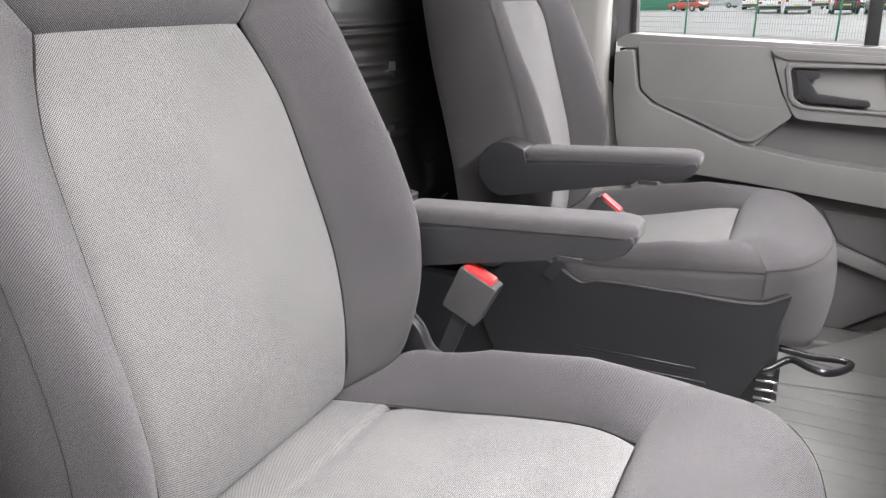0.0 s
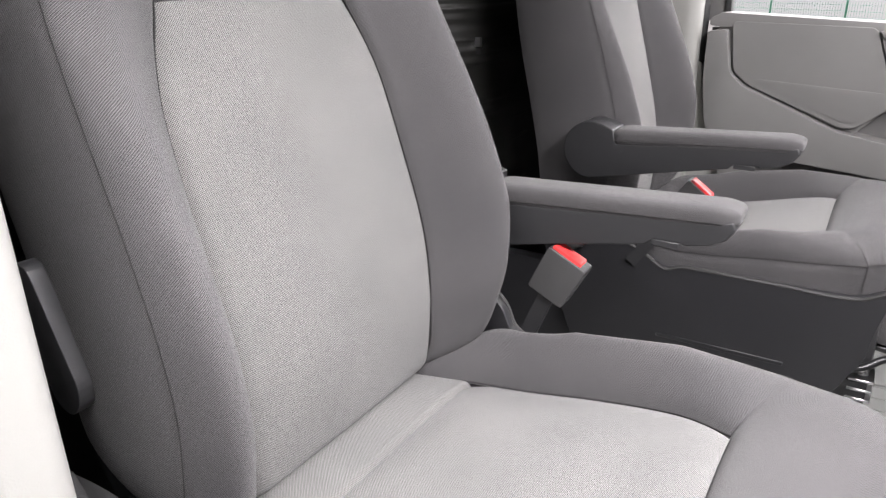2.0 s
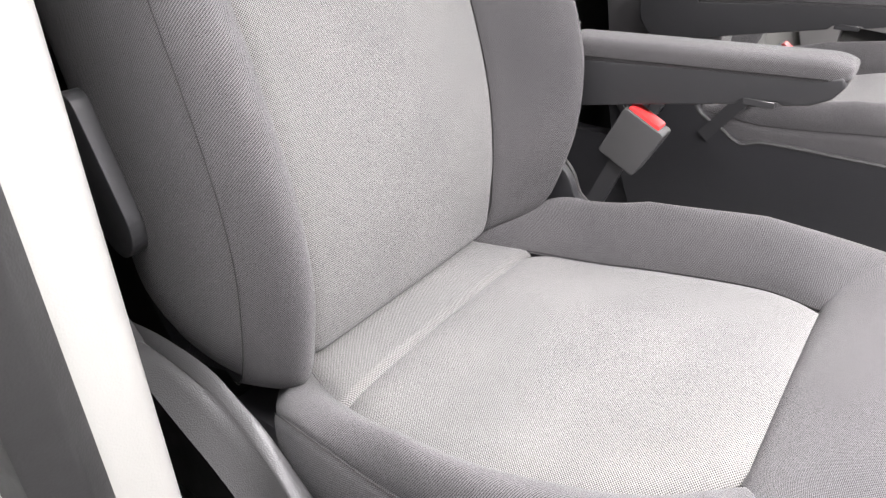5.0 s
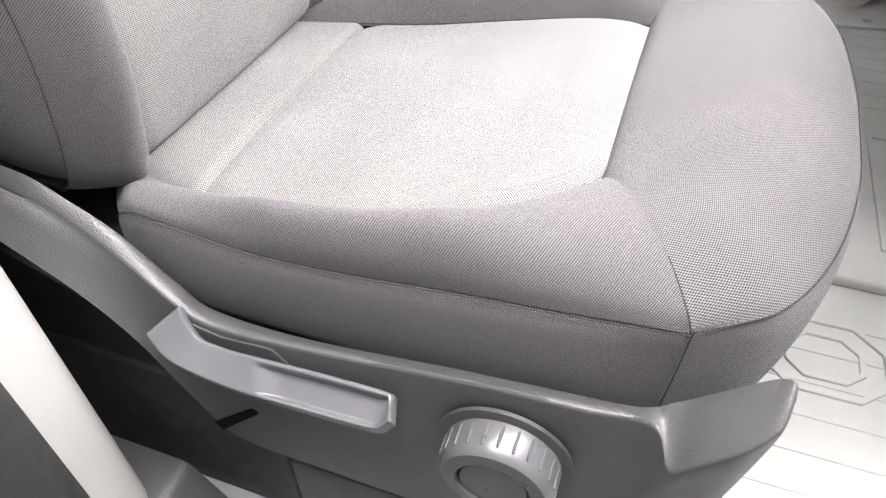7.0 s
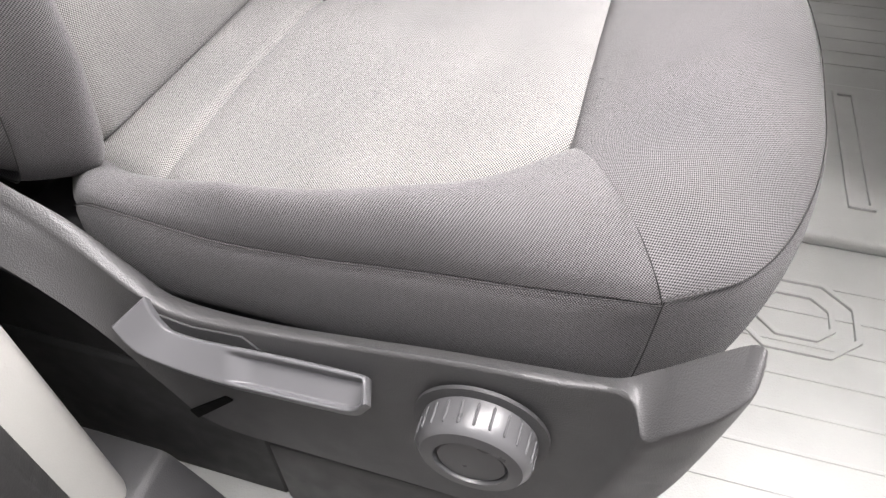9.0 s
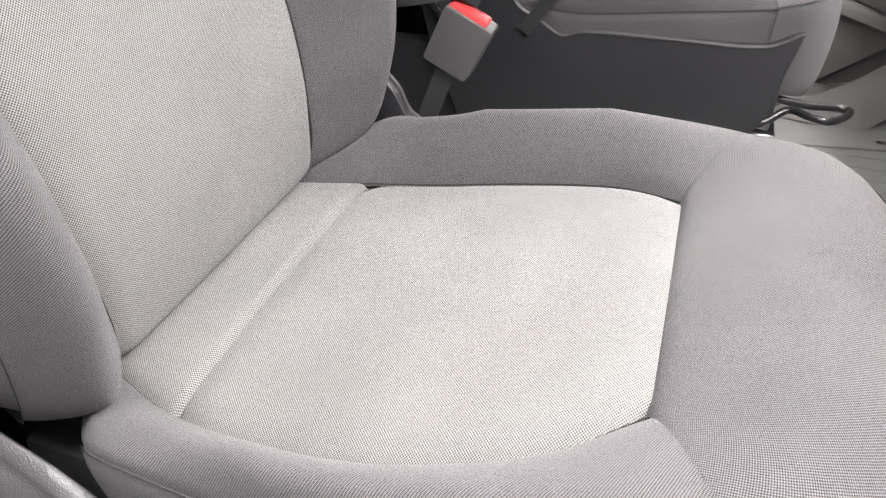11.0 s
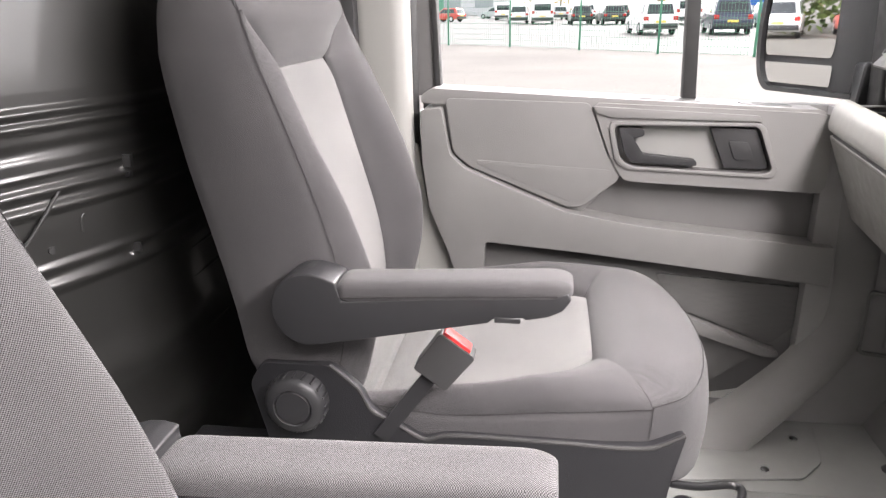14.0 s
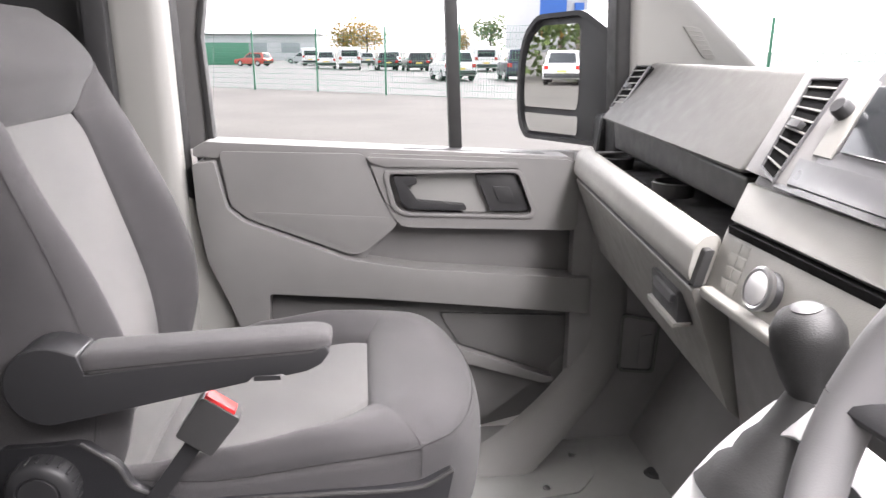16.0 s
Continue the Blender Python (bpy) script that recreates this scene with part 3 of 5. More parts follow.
    lip = [(-0.010, 0.266, 0.452), (0.030, 0.266, 0.416), (0.046, 0.266, 0.384), (0.080, 0.266, 0.366), (0.118, 0.266, 0.352), (0.150, 0.266, 0.361), (0.30, 0.266, 0.362), (0.425, 0.266, 0.363), (0.472, 0.266, 0.387)]
    lip = [(x + 0.4 * drop, y, z - drop) if x > 0.1 else (x, y, z) for x, y, z in lip]
    part("cover_lip", tube(lip, 0.0035, 8, 60, place=place), COVER_FINE, inb)
    for a, b, z in ((0.12, 0.34, 0.205), (0.14, 0.36, 0.180)):
        part("cover_rib", box(a, b, 0.266, 0.2692, z, z + 0.008, 0.001, 1, place), COVER_BLACK, inb)
    kn = (-0.057, 0.268, 0.398)
    knob = part("recliner_knob", turned([(0.0, 0.03), (0.024, 0.03), (0.026, 0.026), (0.028, 0.030), (0.038, 0.028), (0.043, 0.022), (0.044, 0.0), (0.0, 0.0)], kn, (0, 1, 0), 48, place), BLACK_SMOOTH, ob, "round black recliner knob")
    for i in range(20):
        a = 2 * math.pi * i / 20
        part("grip_rib", box(kn[0] + 0.0435 * math.cos(a) - 0.0018, kn[0] + 0.0435 * math.cos(a) + 0.0018, 0.270, 0.289, kn[2] + 0.0435 * math.sin(a) - 0.0018, kn[2] + 0.0435 * math.sin(a) + 0.0018, 0.0008, 1, place), BLACK_SMOOTH, knob)
    # outboard side cover
    if not outer_controls:
        outer = [(-0.185, 0.335), (-0.142, 0.350), (-0.06, 0.350), (-0.034, 0.343), (0.000, 0.318), (0.030, 0.294), (0.062, 0.300), (0.127, 0.304), (0.297, 0.315), (0.383, 0.306), (0.424, 0.308), (0.460, 0.352),
                 (0.472, 0.345), (0.462, 0.228), (0.448, 0.176), (0.327, 0.108), (0.11, 0.108), (0.041, 0.108), (0.012, 0.222), (-0.04, 0.30), (-0.16, 0.335)]
        part("outboard_side_cover", prism(rounded(outer, 0.010, 3), -0.283, -0.255, "y", 0.006, 3, place), COVER_FINE, ob, "black grained plastic side cover")
    else:
        # a narrow ledge along the cushion, a flat face below it
        crest = evenly([(-0.152, -0.262, 0.413), (-0.100, -0.262, 0.417), (-0.040, -0.262, 0.412), (-0.005, -0.263, 0.397), (0.030, -0.264, 0.377), (0.071, -0.265, 0.338), (0.099, -0.266, 0.318), (0.178, -0.266, 0.315), (0.301, -0.266, 0.331), (0.373, -0.266, 0.339), (0.417, -0.266, 0.345), (0.437, -0.266, 0.360), (0.457, -0.266, 0.380), (0.480, -0.266, 0.403), (0.488, -0.270, 0.408), (0.491, -0.272, 0.398)])
        ledge = evenly([(-0.158, -0.268, 0.404), (-0.102, -0.270, 0.409), (-0.042, -0.272, 0.403), (-0.002, -0.273, 0.388), (0.036, -0.276, 0.366), (0.080, -0.281, 0.332), (0.114, -0.282, 0.319), (0.193, -0.282, 0.325), (0.314, -0.282, 0.342), (0.385, -0.282, 0.348), (0.426, -0.282, 0.352), (0.440, -0.297, 0.335), (0.453, -0.299, 0.351), (0.473, -0.297, 0.375), (0.486, -0.289, 0.392), (0.491, -0.275, 0.394)])
        bottom = evenly([(-0.150, -0.284, 0.416), (-0.108, -0.292, 0.403), (-0.050, -0.298, 0.378), (0.006, -0.298, 0.339), (0.040, -0.294, 0.288), (0.058, -0.284, 0.210), (0.092, -0.280, 0.152), (0.185, -0.280, 0.145), (0.269, -0.280, 0.143), (0.335, -0.280, 0.140), (0.396, -0.281, 0.143), (0.420, -0.283, 0.168), (0.453, -0.280, 0.202), (0.473, -0.277, 0.250), (0.492, -0.273, 0.352), (0.493, -0.271, 0.385)])

        def shifted(c, dy, dz):
            return lambda t: c(t) + Vector((0, dy, dz))

        def down(k):
            return lambda t: ledge(t).lerp(bottom(t), k)

        rows = [shifted(crest, 0.010, -0.035), shifted(crest, 0.002, -0.003), crest, lambda t: crest(t).lerp(ledge(t), 0.5) + Vector((0, 0, 0.0012)), shifted(ledge, 0.0022, 0.0006), shifted(ledge, 0.0004, -0.0010), shifted(ledge, 0.0, -0.0035), down(0.12), down(0.4), down(0.7), down(0.96), bottom, shifted(bottom, 0.022, 0.0)]
        oc = part("outboard_side_cover", up(loft(rows, 210, place), (0, -1, 0)), BLACK_GRAIN, ob, "black grained plastic side cover", angle=75)
        part("lever_recess", prism(rounded([(0.088, 0.317), (0.117, 0.311), (0.160, 0.315), (0.174, 0.298), (0.119, 0.280), (0.070, 0.280)], 0.003), -0.2835, -0.272, "y", 0.0006, 1, place), DASH_DARK, oc, "dark recess behind the lever")
        # solid strip, its black stands for the slot's inner shade
        part("lever_slot", prism([(0.070, 0.170), (0.118, 0.214), (0.124, 0.210), (0.076, 0.160)], -0.2825, -0.272, "y", 0.0005, 1, place), HOLLOW_SHADE, oc, "black strip for the shade in a narrow slot")
        upper = evenly([(0.087, 0, 0.338), (0.094, 0, 0.322), (0.103, 0, 0.312), (0.124, 0, 0.309), (0.146, 0, 0.310), (0.181, 0, 0.313), (0.214, 0, 0.315), (0.247, 0, 0.316), (0.258, 0, 0.315)])
        under = evenly([(0.064, 0, 0.318), (0.077, 0, 0.303), (0.094, 0, 0.295), (0.121, 0, 0.289), (0.152, 0, 0.287), (0.190, 0, 0.289), (0.226, 0, 0.291), (0.251, 0, 0.295), (0.264, 0, 0.312)])

        def lever_at(s, t):
            """Lever face: rounded edges, hub end set back, a dished finger grip."""
            p = upper(s).lerp(under(s), t)
            edge = min(s / 0.02, (1 - s) / 0.018, t / 0.07, (1 - t) / 0.07, 1.0)
            fall = 0.003 * (1 - math.sqrt(max(0.0, 1 - (1 - edge) ** 2)))
            a = max(0.0, min(1.0, (s - 0.50) / 0.08)) * max(0.0, min(1.0, (0.972 - s) / 0.03))
            b = max(0.0, min(1.0, (t - 0.10) / 0.16)) * max(0.0, min(1.0, (0.92 - t) / 0.09))
            dish = 0.0095 * (a * a * (3 - 2 * a)) * (b * b * (3 - 2 * b)) * (1.0 - 0.4 * t)
            p.y = -0.290 - 0.019 * t + 0.006 * max(0.0, 1 - s / 0.24) ** 2 + 0.6 * (fall + dish)
            p.z -= 0.8 * (fall + dish)
            return p

        bm = bmesh.new()
        grid = [[bm.verts.new(place(lever_at(i / 96, j / 40))) for j in range(41)] for i in range(97)]
        for i in range(96):
            for j in range(40):
                bm.faces.new((grid[i][j], grid[i + 1][j], grid[i + 1][j + 1], grid[i][j + 1]))
        walls = bmesh.ops.extrude_edge_only(bm, edges=[e for e in bm.edges if len(e.link_faces) == 1])["geom"]
        for v in walls:
            if isinstance(v, bmesh.types.BMVert):
                v.co = v.co + Vector((0, m * 0.006, -0.014))
        bmesh.ops.recalc_face_normals(bm, faces=bm.faces)
        part("height_lever", up(bm, (0, -1, 0)), LEVER_GREY, ob, "satin grey seat-height lever", angle=70)
        kc = (0.338, -0.284, 0.277)
        part("knob_seat_ring", turned([(0.049, 0.0), (0.049, 0.003), (0.043, 0.004), (0.0, 0.004)], kc, (0, -1, 0), 48, place), DASH_DARK, oc)
        kb = part("lumbar_knob", turned([(0.0, 0.028), (0.0235, 0.028), (0.025, 0.0255), (0.0265, 0.030), (0.036, 0.029), (0.0405, 0.024), (0.0415, 0.003), (0.0, 0.003)], kc, (0, -1, 0), 56, place), SATIN_GREY, ob, "round dark grey adjuster knob")
        for i in range(24):
            a = 2 * math.pi * i / 24
            x, z = kc[0] + 0.0408 * math.cos(a), kc[2] + 0.0408 * math.sin(a)
            part("grip_rib", box(x - 0.0011, x + 0.0011, -0.307, -0.290, z - 0.0011, z + 0.0011, 0.0007, 1, place), SATIN_GREY, kb)
        hl = rounded([(-0.150, 0.612), (-0.138, 0.634), (-0.117, 0.633), (-0.080, 0.535), (-0.083, 0.515), (-0.10, 0.500), (-0.121, 0.508)], 0.010, 3)
        part("recliner_lever", prism(hl, -0.274, -0.252, "y", 0.007, 3, place), BLACK_SMOOTH, ob, "black upright recliner lever")
        # small pale wedge next to the buckle
        part("pale_plate", prism(rounded([(-0.012, 0.350), (0.011, 0.399), (0.049, 0.380), (0.03, 0.35)], 0.004), 0.262, 0.271, "y", 0.002, 2, place), SATIN_PALE, ob, "small pale grey triangular plate")
    # pedestal, rails
    part("base_skirt", prism([(-0.22, 0.36), (0.0, 0.25), (0.06, 0.12), (0.33, 0.12), (0.40, 0.10), (0.36, 0.0), (-0.22, 0.0)], -0.262, -0.235, "y", 0.004, 2, place), RUBBER_SEAL, ob, "black base skirt")
    part("base_step", box(0.13, 0.38, -0.272, -0.232, 0.0, 0.12, 0.006, 2, place), COVER_FINE, ob, "dark grey base panel")
    # added black panel, draws the shade under the side cover
    part("base_shade_panel", box(-0.16, 0.128, -0.268, -0.232, 0.0, 0.20, 0.004, 1, place), RUBBER_SEAL, ob, "black panel for the shade beside the seat base")
    part("pedestal", box(-0.06, 0.40, -0.20, 0.20, 0.0, 0.10, 0.006, 2, place), BLACK_SMOOTH, ob, "black seat pedestal")
    for yy in (-0.235, 0.190):
        rl = part("slide_rail", box(-0.10, 0.470, yy, yy + 0.05, 0.155, 0.195, 0.003, 2, place), BAR_BLACK, ob, "black steel slide rail")
        for zz in (0.160, 0.178, 0.196):
            part("rail_lip", box(0.440, 0.478, yy - 0.002, yy + 0.052, zz, zz + 0.005, 0.001, 1, place), STEEL, rl, "bright steel rail lip")
        part("rail_foot", prism([(-0.08, 0.0), (0.33, 0.0), (0.45, 0.155), (-0.10, 0.155)], yy + 0.005, yy + 0.045, "y", 0.004, 2, place), BLACK_SMOOTH, rl)
    if not outer_controls:
        bar = [(0.40, 0.175, 0.250), (0.468, 0.187, 0.243), (0.520, 0.178, 0.232), (0.575, 0.160, 0.226), (0.587, 0.168, 0.226), (0.575, 0.205, 0.230), (0.545, 0.245, 0.238), (0.520, 0.240, 0.240), (0.490, 0.218, 0.238), (0.455, 0.240, 0.222), (0.40, 0.245, 0.21)]
        part("slide_bar", tube(bar, 0.0065, 12, 70, place=place), BAR_BLACK, ob, "bent black slide-adjuster bar")
    # belt buckle
    tip, foot, root = ((0.46, 0.89), (0.092, 0.445), (0.045, 0.33)) if outer_controls else ((0.60, 0.80), (0.134, 0.447), (0.060, 0.345))
    axis, across = Vector((tip[0], 0.0, tip[1])).normalized(), Vector((tip[1], 0.0, -tip[0])).normalized()
    foot = Vector((foot[0], 0.268, foot[1]))

    def at_buckle(v):
        return place(foot + across * v[0] + Vector((0, 1, 0)) * v[1] + axis * v[2])

    root = Vector((root[0], 0.272, root[1]))
    part("buckle_stalk", strip([place(root), place((root + foot) / 2), place(foot + axis * 0.005)], 0.011, 0.006, across), BLACK_SMOOTH, ob, "black buckle strap")
    head = part("belt_buckle", prism(rounded([(-0.027, 0.0), (0.027, 0.0), (0.029, 0.066), (-0.029, 0.066)], 0.005, 3), -0.014, 0.014, "y", 0.004, 3, at_buckle), BLACK_GRAIN, ob, "black seat-belt buckle")
    part("release_button", prism(rounded([(-0.025, 0.055), (0.019, 0.055), (0.019, 0.0705), (-0.025, 0.0705)], 0.003, 2), -0.0105, 0.0105, "y", 0.002, 2, at_buckle), RED, head, "red release button")
    return ob


# ---- cab shell ----
setting("floor", box(-0.32, 1.35, -0.86, 0.93, -0.04, 0.0, 0.0), FLOOR_MAT, "pale grey ribbed rubber cab floor", "floor")


def bulkhead():
    beads = ((0.16, 0.05, 0.012), (0.30, 0.05, 0.012), (0.43, 0.045, 0.012), (0.578, 0.015, 0.006), (0.604, 0.011, 0.004), (0.683, 0.012, 0.006), (0.706, 0.011, 0.005), (0.727, 0.006, 0.002),
             (0.757, 0.014, -0.004), (0.788, 0.010, 0.005), (0.805, 0.010, 0.005), (1.02, 0.05, 0.012))
    heights = [0.02 * i for i in range(25)] + [0.50 + 0.0016 * i for i in range(214)] + [0.842 + 0.02 * i for i in range(29)]
    bm = bmesh.new()
    rows = []
    for z in heights:
        bead = sum(d * (0.5 + 0.5 * math.cos(math.pi * (z - c) / w)) for c, w, d in beads if abs(z - c) < w)
        lean = -0.075 * max(0.0, z - 0.83)
        row = []
        for k in range(96):
            y = -0.95 + 0.02 * k
            u = min(1.0, max(0.0, (0.36 - abs(y - 0.0)) / 0.40))
            recess = 0.10 * u * u * (3 - 2 * u)
            fade = min(1.0, max(0.0, (0.54 - y) / 0.24))
            row.append(bm.verts.new((-0.285 - recess + bead * fade + lean, y, z)))
        rows.append(row)
    for p, q in zip(rows, rows[1:]):
        for k in range(95):
            bm.faces.new((p[k], p[k + 1], q[k + 1], q[k]))
    rim = [e for e in bm.edges if len(e.link_faces) == 1]
    out = bmesh.ops.extrude_edge_only(bm, edges=rim)["geom"]
    moved = [v for v in out if isinstance(v, bmesh.types.BMVert)]
    for v in moved:
        v.co.x = -0.52
    return up(bm, (1, 0, 0))


wall_rear = setting("wall_rear", bulkhead(), BULKHEAD, "black painted steel bulkhead with pressed ribs", "bulkhead")
setting("ceiling", box(-0.32, 1.05, -0.95, 0.95, 1.36, 1.40, 0.0), CEILING_CLOTH, "pale cloth headlining", "ceiling")

for sg, nm in ((1, "wall_left"), (-1, "wall_right")):
    side = thing(nm, (-0.1, sg * 0.9, 0.0), "cab side with cream pillar trim", "wall", kind="structure")
    outline = rounded([(0.012, 0.83), (0.012, 0.875), (-0.03, 0.905), (-0.095, 0.885), (-0.105, 0.83), (-0.085, 0.815), (-0.01, 0.815)], 0.012, 3)
    fore, inn = (0.0, 0.0) if sg > 0 else (0.008, 0.012)
    part("pillar_trim", prism([(x + fore, sg * (y - inn)) for x, y in outline], 0.095, 1.37, "z", 0.0), PILLAR, side, "cream plastic pillar trim")
    reach = 0.805 if sg > 0 else 0.772
    if sg > 0:
        part("pillar_flare", prism(rounded([(-0.10, 0.03), (0.125, 0.03), (0.115, 0.32), (0.080, 0.40), (0.036, 0.51), (0.018, 0.64), (-0.10, 0.66)], 0.01), 0.868, 0.93, "y", 0.006), PILLAR, side, "cream pillar base")
    part("pillar_skin", box(-0.32, -0.02, sg * 0.90, sg * 0.96, 0.0, 1.37, 0.003), WHITE_PAINT, side)
    part("rear_lining", box(-0.30, -0.11, sg * 0.86, sg * 0.90, 0.0, 1.37, 0.003), DASH_DARK, side)
    part("door_seal", prism([(0.012 + fore, sg * (0.868 - inn)), (0.022 + fore, sg * (0.885 - inn)), (0.012 + fore, sg * 0.903), (-0.02, sg * 0.907)], 0.03, 1.37, "z", 0.003), RUBBER_SEAL, side, "black rubber door seal")
    part("sill_trim", box(-0.12, 0.75, sg * 0.80, sg * 0.90, -0.04, 0.035, 0.012, 3), DOOR_DARK, side, "grey sill trim")
    part("pillar_foot", prism(rounded([(-0.12, 0.0), (0.085, 0.0), (0.06, 0.05), (0.03, 0.10), (-0.12, 0.10)], 0.01), sg * reach, sg * 0.905, "y", 0.008), DOOR_DARK if sg > 0 else DASH_DARK, side, "grey pillar foot trim")
    belt = strip([(-0.115, sg * 0.80, z) for z in (1.36, 1.1, 0.85, 0.6)], 0.023, 0.0025, (1, 0.0, 0))
    part("belt_strap", belt, DASH_DARK, side, "black seat-belt strap")
    part("belt_guide", box(-0.13, -0.088, sg * 0.79, sg * 0.86, 0.2, 1.37, 0.006), DASH_DARK, side)
    roofside = box(-0.32, 1.05, sg * 0.90, sg * 0.96, 1.25, 1.40, 0.005)
    part("roof_rail", roofside, PILLAR, side)

# ---- passenger door, shut ----
door = thing("door_1", (0.45, 0.92, 0.05), "closed grey plastic passenger door with window", "door", kind="structure")
part("door_skin", prism([(0.02, 0.72), (0.03, 0.5), (0.10, 0.33), (0.14, 0.02), (0.60, 0.0), (1.05, 0.1), (1.05, 0.70), (0.85, 0.716)], 0.935, 0.97, "y", 0.004), DOOR_DARK, door)
part("lower_panel", prism(rounded([(0.15, 0.44), (0.18, 0.02), (0.62, 0.02), (0.92, 0.24), (0.92, 0.40)], 0.02), 0.90, 0.938, "y", 0.006), DOOR_DARK, door, "dark grey lower door panel")
grille = [(0.55, 0.345), (0.872, 0.322), (0.876, 0.245), (0.818, 0.182), (0.60, 0.262)]
part("speaker_grille", prism(rounded(grille, 0.012), 0.893, 0.903, "y", 0.002), GRILLE_DARK, door, "grey perforated speaker grille")
part("grille_ledge", prism(rounded([(0.55, 0.268), (0.60, 0.258), (0.812, 0.176), (0.83, 0.172), (0.83, 0.160), (0.80, 0.158), (0.55, 0.240)], 0.006), 0.872, 0.905, "y", 0.005), DOOR_GREY, door)
# ledge band
band = [(0.030, 0.715), (0.075, 0.72), (0.092, 0.62), (0.125, 0.59), (0.345, 0.497), (0.50, 0.470), (0.875, 0.434), (0.90, 0.434), (0.90, 0.345), (0.873, 0.350), (0.383, 0.405), (0.17, 0.424), (0.16, 0.30), (0.112, 0.31), (0.085, 0.40), (0.045, 0.50), (0.032, 0.60)]
part("ledge_band", prism(rounded(band, 0.008), 0.842, 0.945, "y", 0.010, 3), DOOR_GREY, door, "grey moulded door ledge")
part("pocket_back", prism([(0.33, 0.58), (0.90, 0.58), (0.90, 0.42), (0.33, 0.42)], 0.905, 0.94, "y", 0.002), DOOR_DARK, door, "dark door pocket")
part("insert_backing", prism([(0.05, 0.735), (0.42, 0.725), (0.46, 0.58), (0.38, 0.49), (0.34, 0.49), (0.10, 0.58), (0.06, 0.62)], 0.874, 0.94, "y", 0.002), DOOR_GREY, door)
insert = [(0.082, 0.738), (0.386, 0.728), (0.425, 0.62), (0.455, 0.590), (0.452, 0.565), (0.380, 0.506), (0.350, 0.503), (0.135, 0.590), (0.097, 0.622)]
part("door_insert", prism(rounded(insert, 0.014), 0.862, 0.945, "y", 0.014, 4), DOOR_GREY, door, "grained grey door insert")
part("insert_facet", prism(rounded([(0.150, 0.606), (0.276, 0.597), (0.436, 0.587), (0.438, 0.570), (0.377, 0.519), (0.352, 0.516), (0.150, 0.597)], 0.006), 0.8605, 0.866, "y", 0.0015, 3), DOOR_GREY, door, "grained lower facet of the insert")
upper_o = rounded([(0.389, 0.729), (0.845, 0.708), (0.865, 0.69), (0.865, 0.545), (0.50, 0.562), (0.460, 0.566), (0.430, 0.62)], 0.012)
rec = [(0.435, 0.684), (0.722, 0.682), (0.758, 0.592), (0.745, 0.585), (0.475, 0.597), (0.452, 0.612)]


def ring_points(outline, n):
    """n points evenly spread along a closed outline."""
    p = [Vector(q) for q in outline] + [Vector(outline[0])]
    length = sum((b - a).length for a, b in zip(p, p[1:]))
    out, want, run = [], 0.0, 0.0
    for a, b in zip(p, p[1:]):
        d = (b - a).length
        while want < run + d - 1e-9 and len(out) < n:
            q = a + (b - a) * ((want - run) / max(d, 1e-9))
            out.append((q.x, q.y))
            want += length / n
        run += d
    return out


def start_near(outline, point):
    k = min(range(len(outline)), key=lambda i: (Vector(outline[i]) - Vector(point)).length)
    return outline[k:] + outline[:k]


upper = part("handle_surround", frame_prism(start_near(ring_points(upper_o, 64), (0.389, 0.729)), start_near(ring_points(rounded(rec, 0.010), 64), (0.435, 0.684)), 0.858, 0.945, "y", 0.0), DOOR_GREY, door, "grey door handle surround")
part("handle_dish", prism([(0.42, 0.70), (0.77, 0.70), (0.77, 0.57), (0.42, 0.57)], 0.886, 0.94, "y", 0.002), HANDLE_DISH, door, "pale handle dish")
bezel_in = ring_points(rounded(rec, 0.010), 64)
bezel_mid = (sum(x for x, z in bezel_in) / 64, sum(z for x, z in bezel_in) / 64)
bezel_out = [(bezel_mid[0] + (x - bezel_mid[0]) * 1.075, bezel_mid[1] + (z - bezel_mid[1]) * 1.17) for x, z in bezel_in]
part("handle_bezel", frame_prism(bezel_out, bezel_in, 0.853, 0.880, "y", 0.0025), DOOR_GREY, door, "raised grey bezel round the handle")
part("door_handle", prism(rounded([(0.446, 0.678), (0.498, 0.676), (0.500, 0.660), (0.478, 0.655), (0.500, 0.622), (0.608, 0.610), (0.610, 0.598), (0.478, 0.604), (0.462, 0.622)], 0.006), 0.862, 0.885, "y", 0.005, 3), BLACK_SMOOTH, door, "black inner door handle")
sw = part("window_switch", prism(rounded([(0.630, 0.678), (0.721, 0.675), (0.752, 0.593), (0.666, 0.593)], 0.006), 0.868, 0.93, "y", 0.003), DASH_DARK, door, "dark window switch block")
part("switch_key", prism(rounded([(0.668, 0.650), (0.708, 0.648), (0.722, 0.612), (0.684, 0.612)], 0.005), 0.8655, 0.872, "y", 0.002), DASH_DARK, sw)
part("surround_trim", prism(rounded([(0.392, 0.722), (0.720, 0.704), (0.726, 0.692), (0.43, 0.700), (0.40, 0.709)], 0.003), 0.852, 0.862, "y", 0.003), DOOR_GREY, door)
top = [(0.055, 0.758), (0.84, 0.714), (0.86, 0.70), (0.84, 0.69), (0.055, 0.725), (0.028, 0.728), (0.03, 0.745)]
part("window_ledge", prism(rounded(top, 0.006), 0.866, 0.958, "y", 0.008, 3), DOOR_GREY, door, "grey window ledge")
part("ledge_slot", prism([(0.47, 0.7362), (0.63, 0.7272), (0.63, 0.7222), (0.47, 0.7312)], 0.886, 0.930, "y", 0.001), DASH_DARK, door)
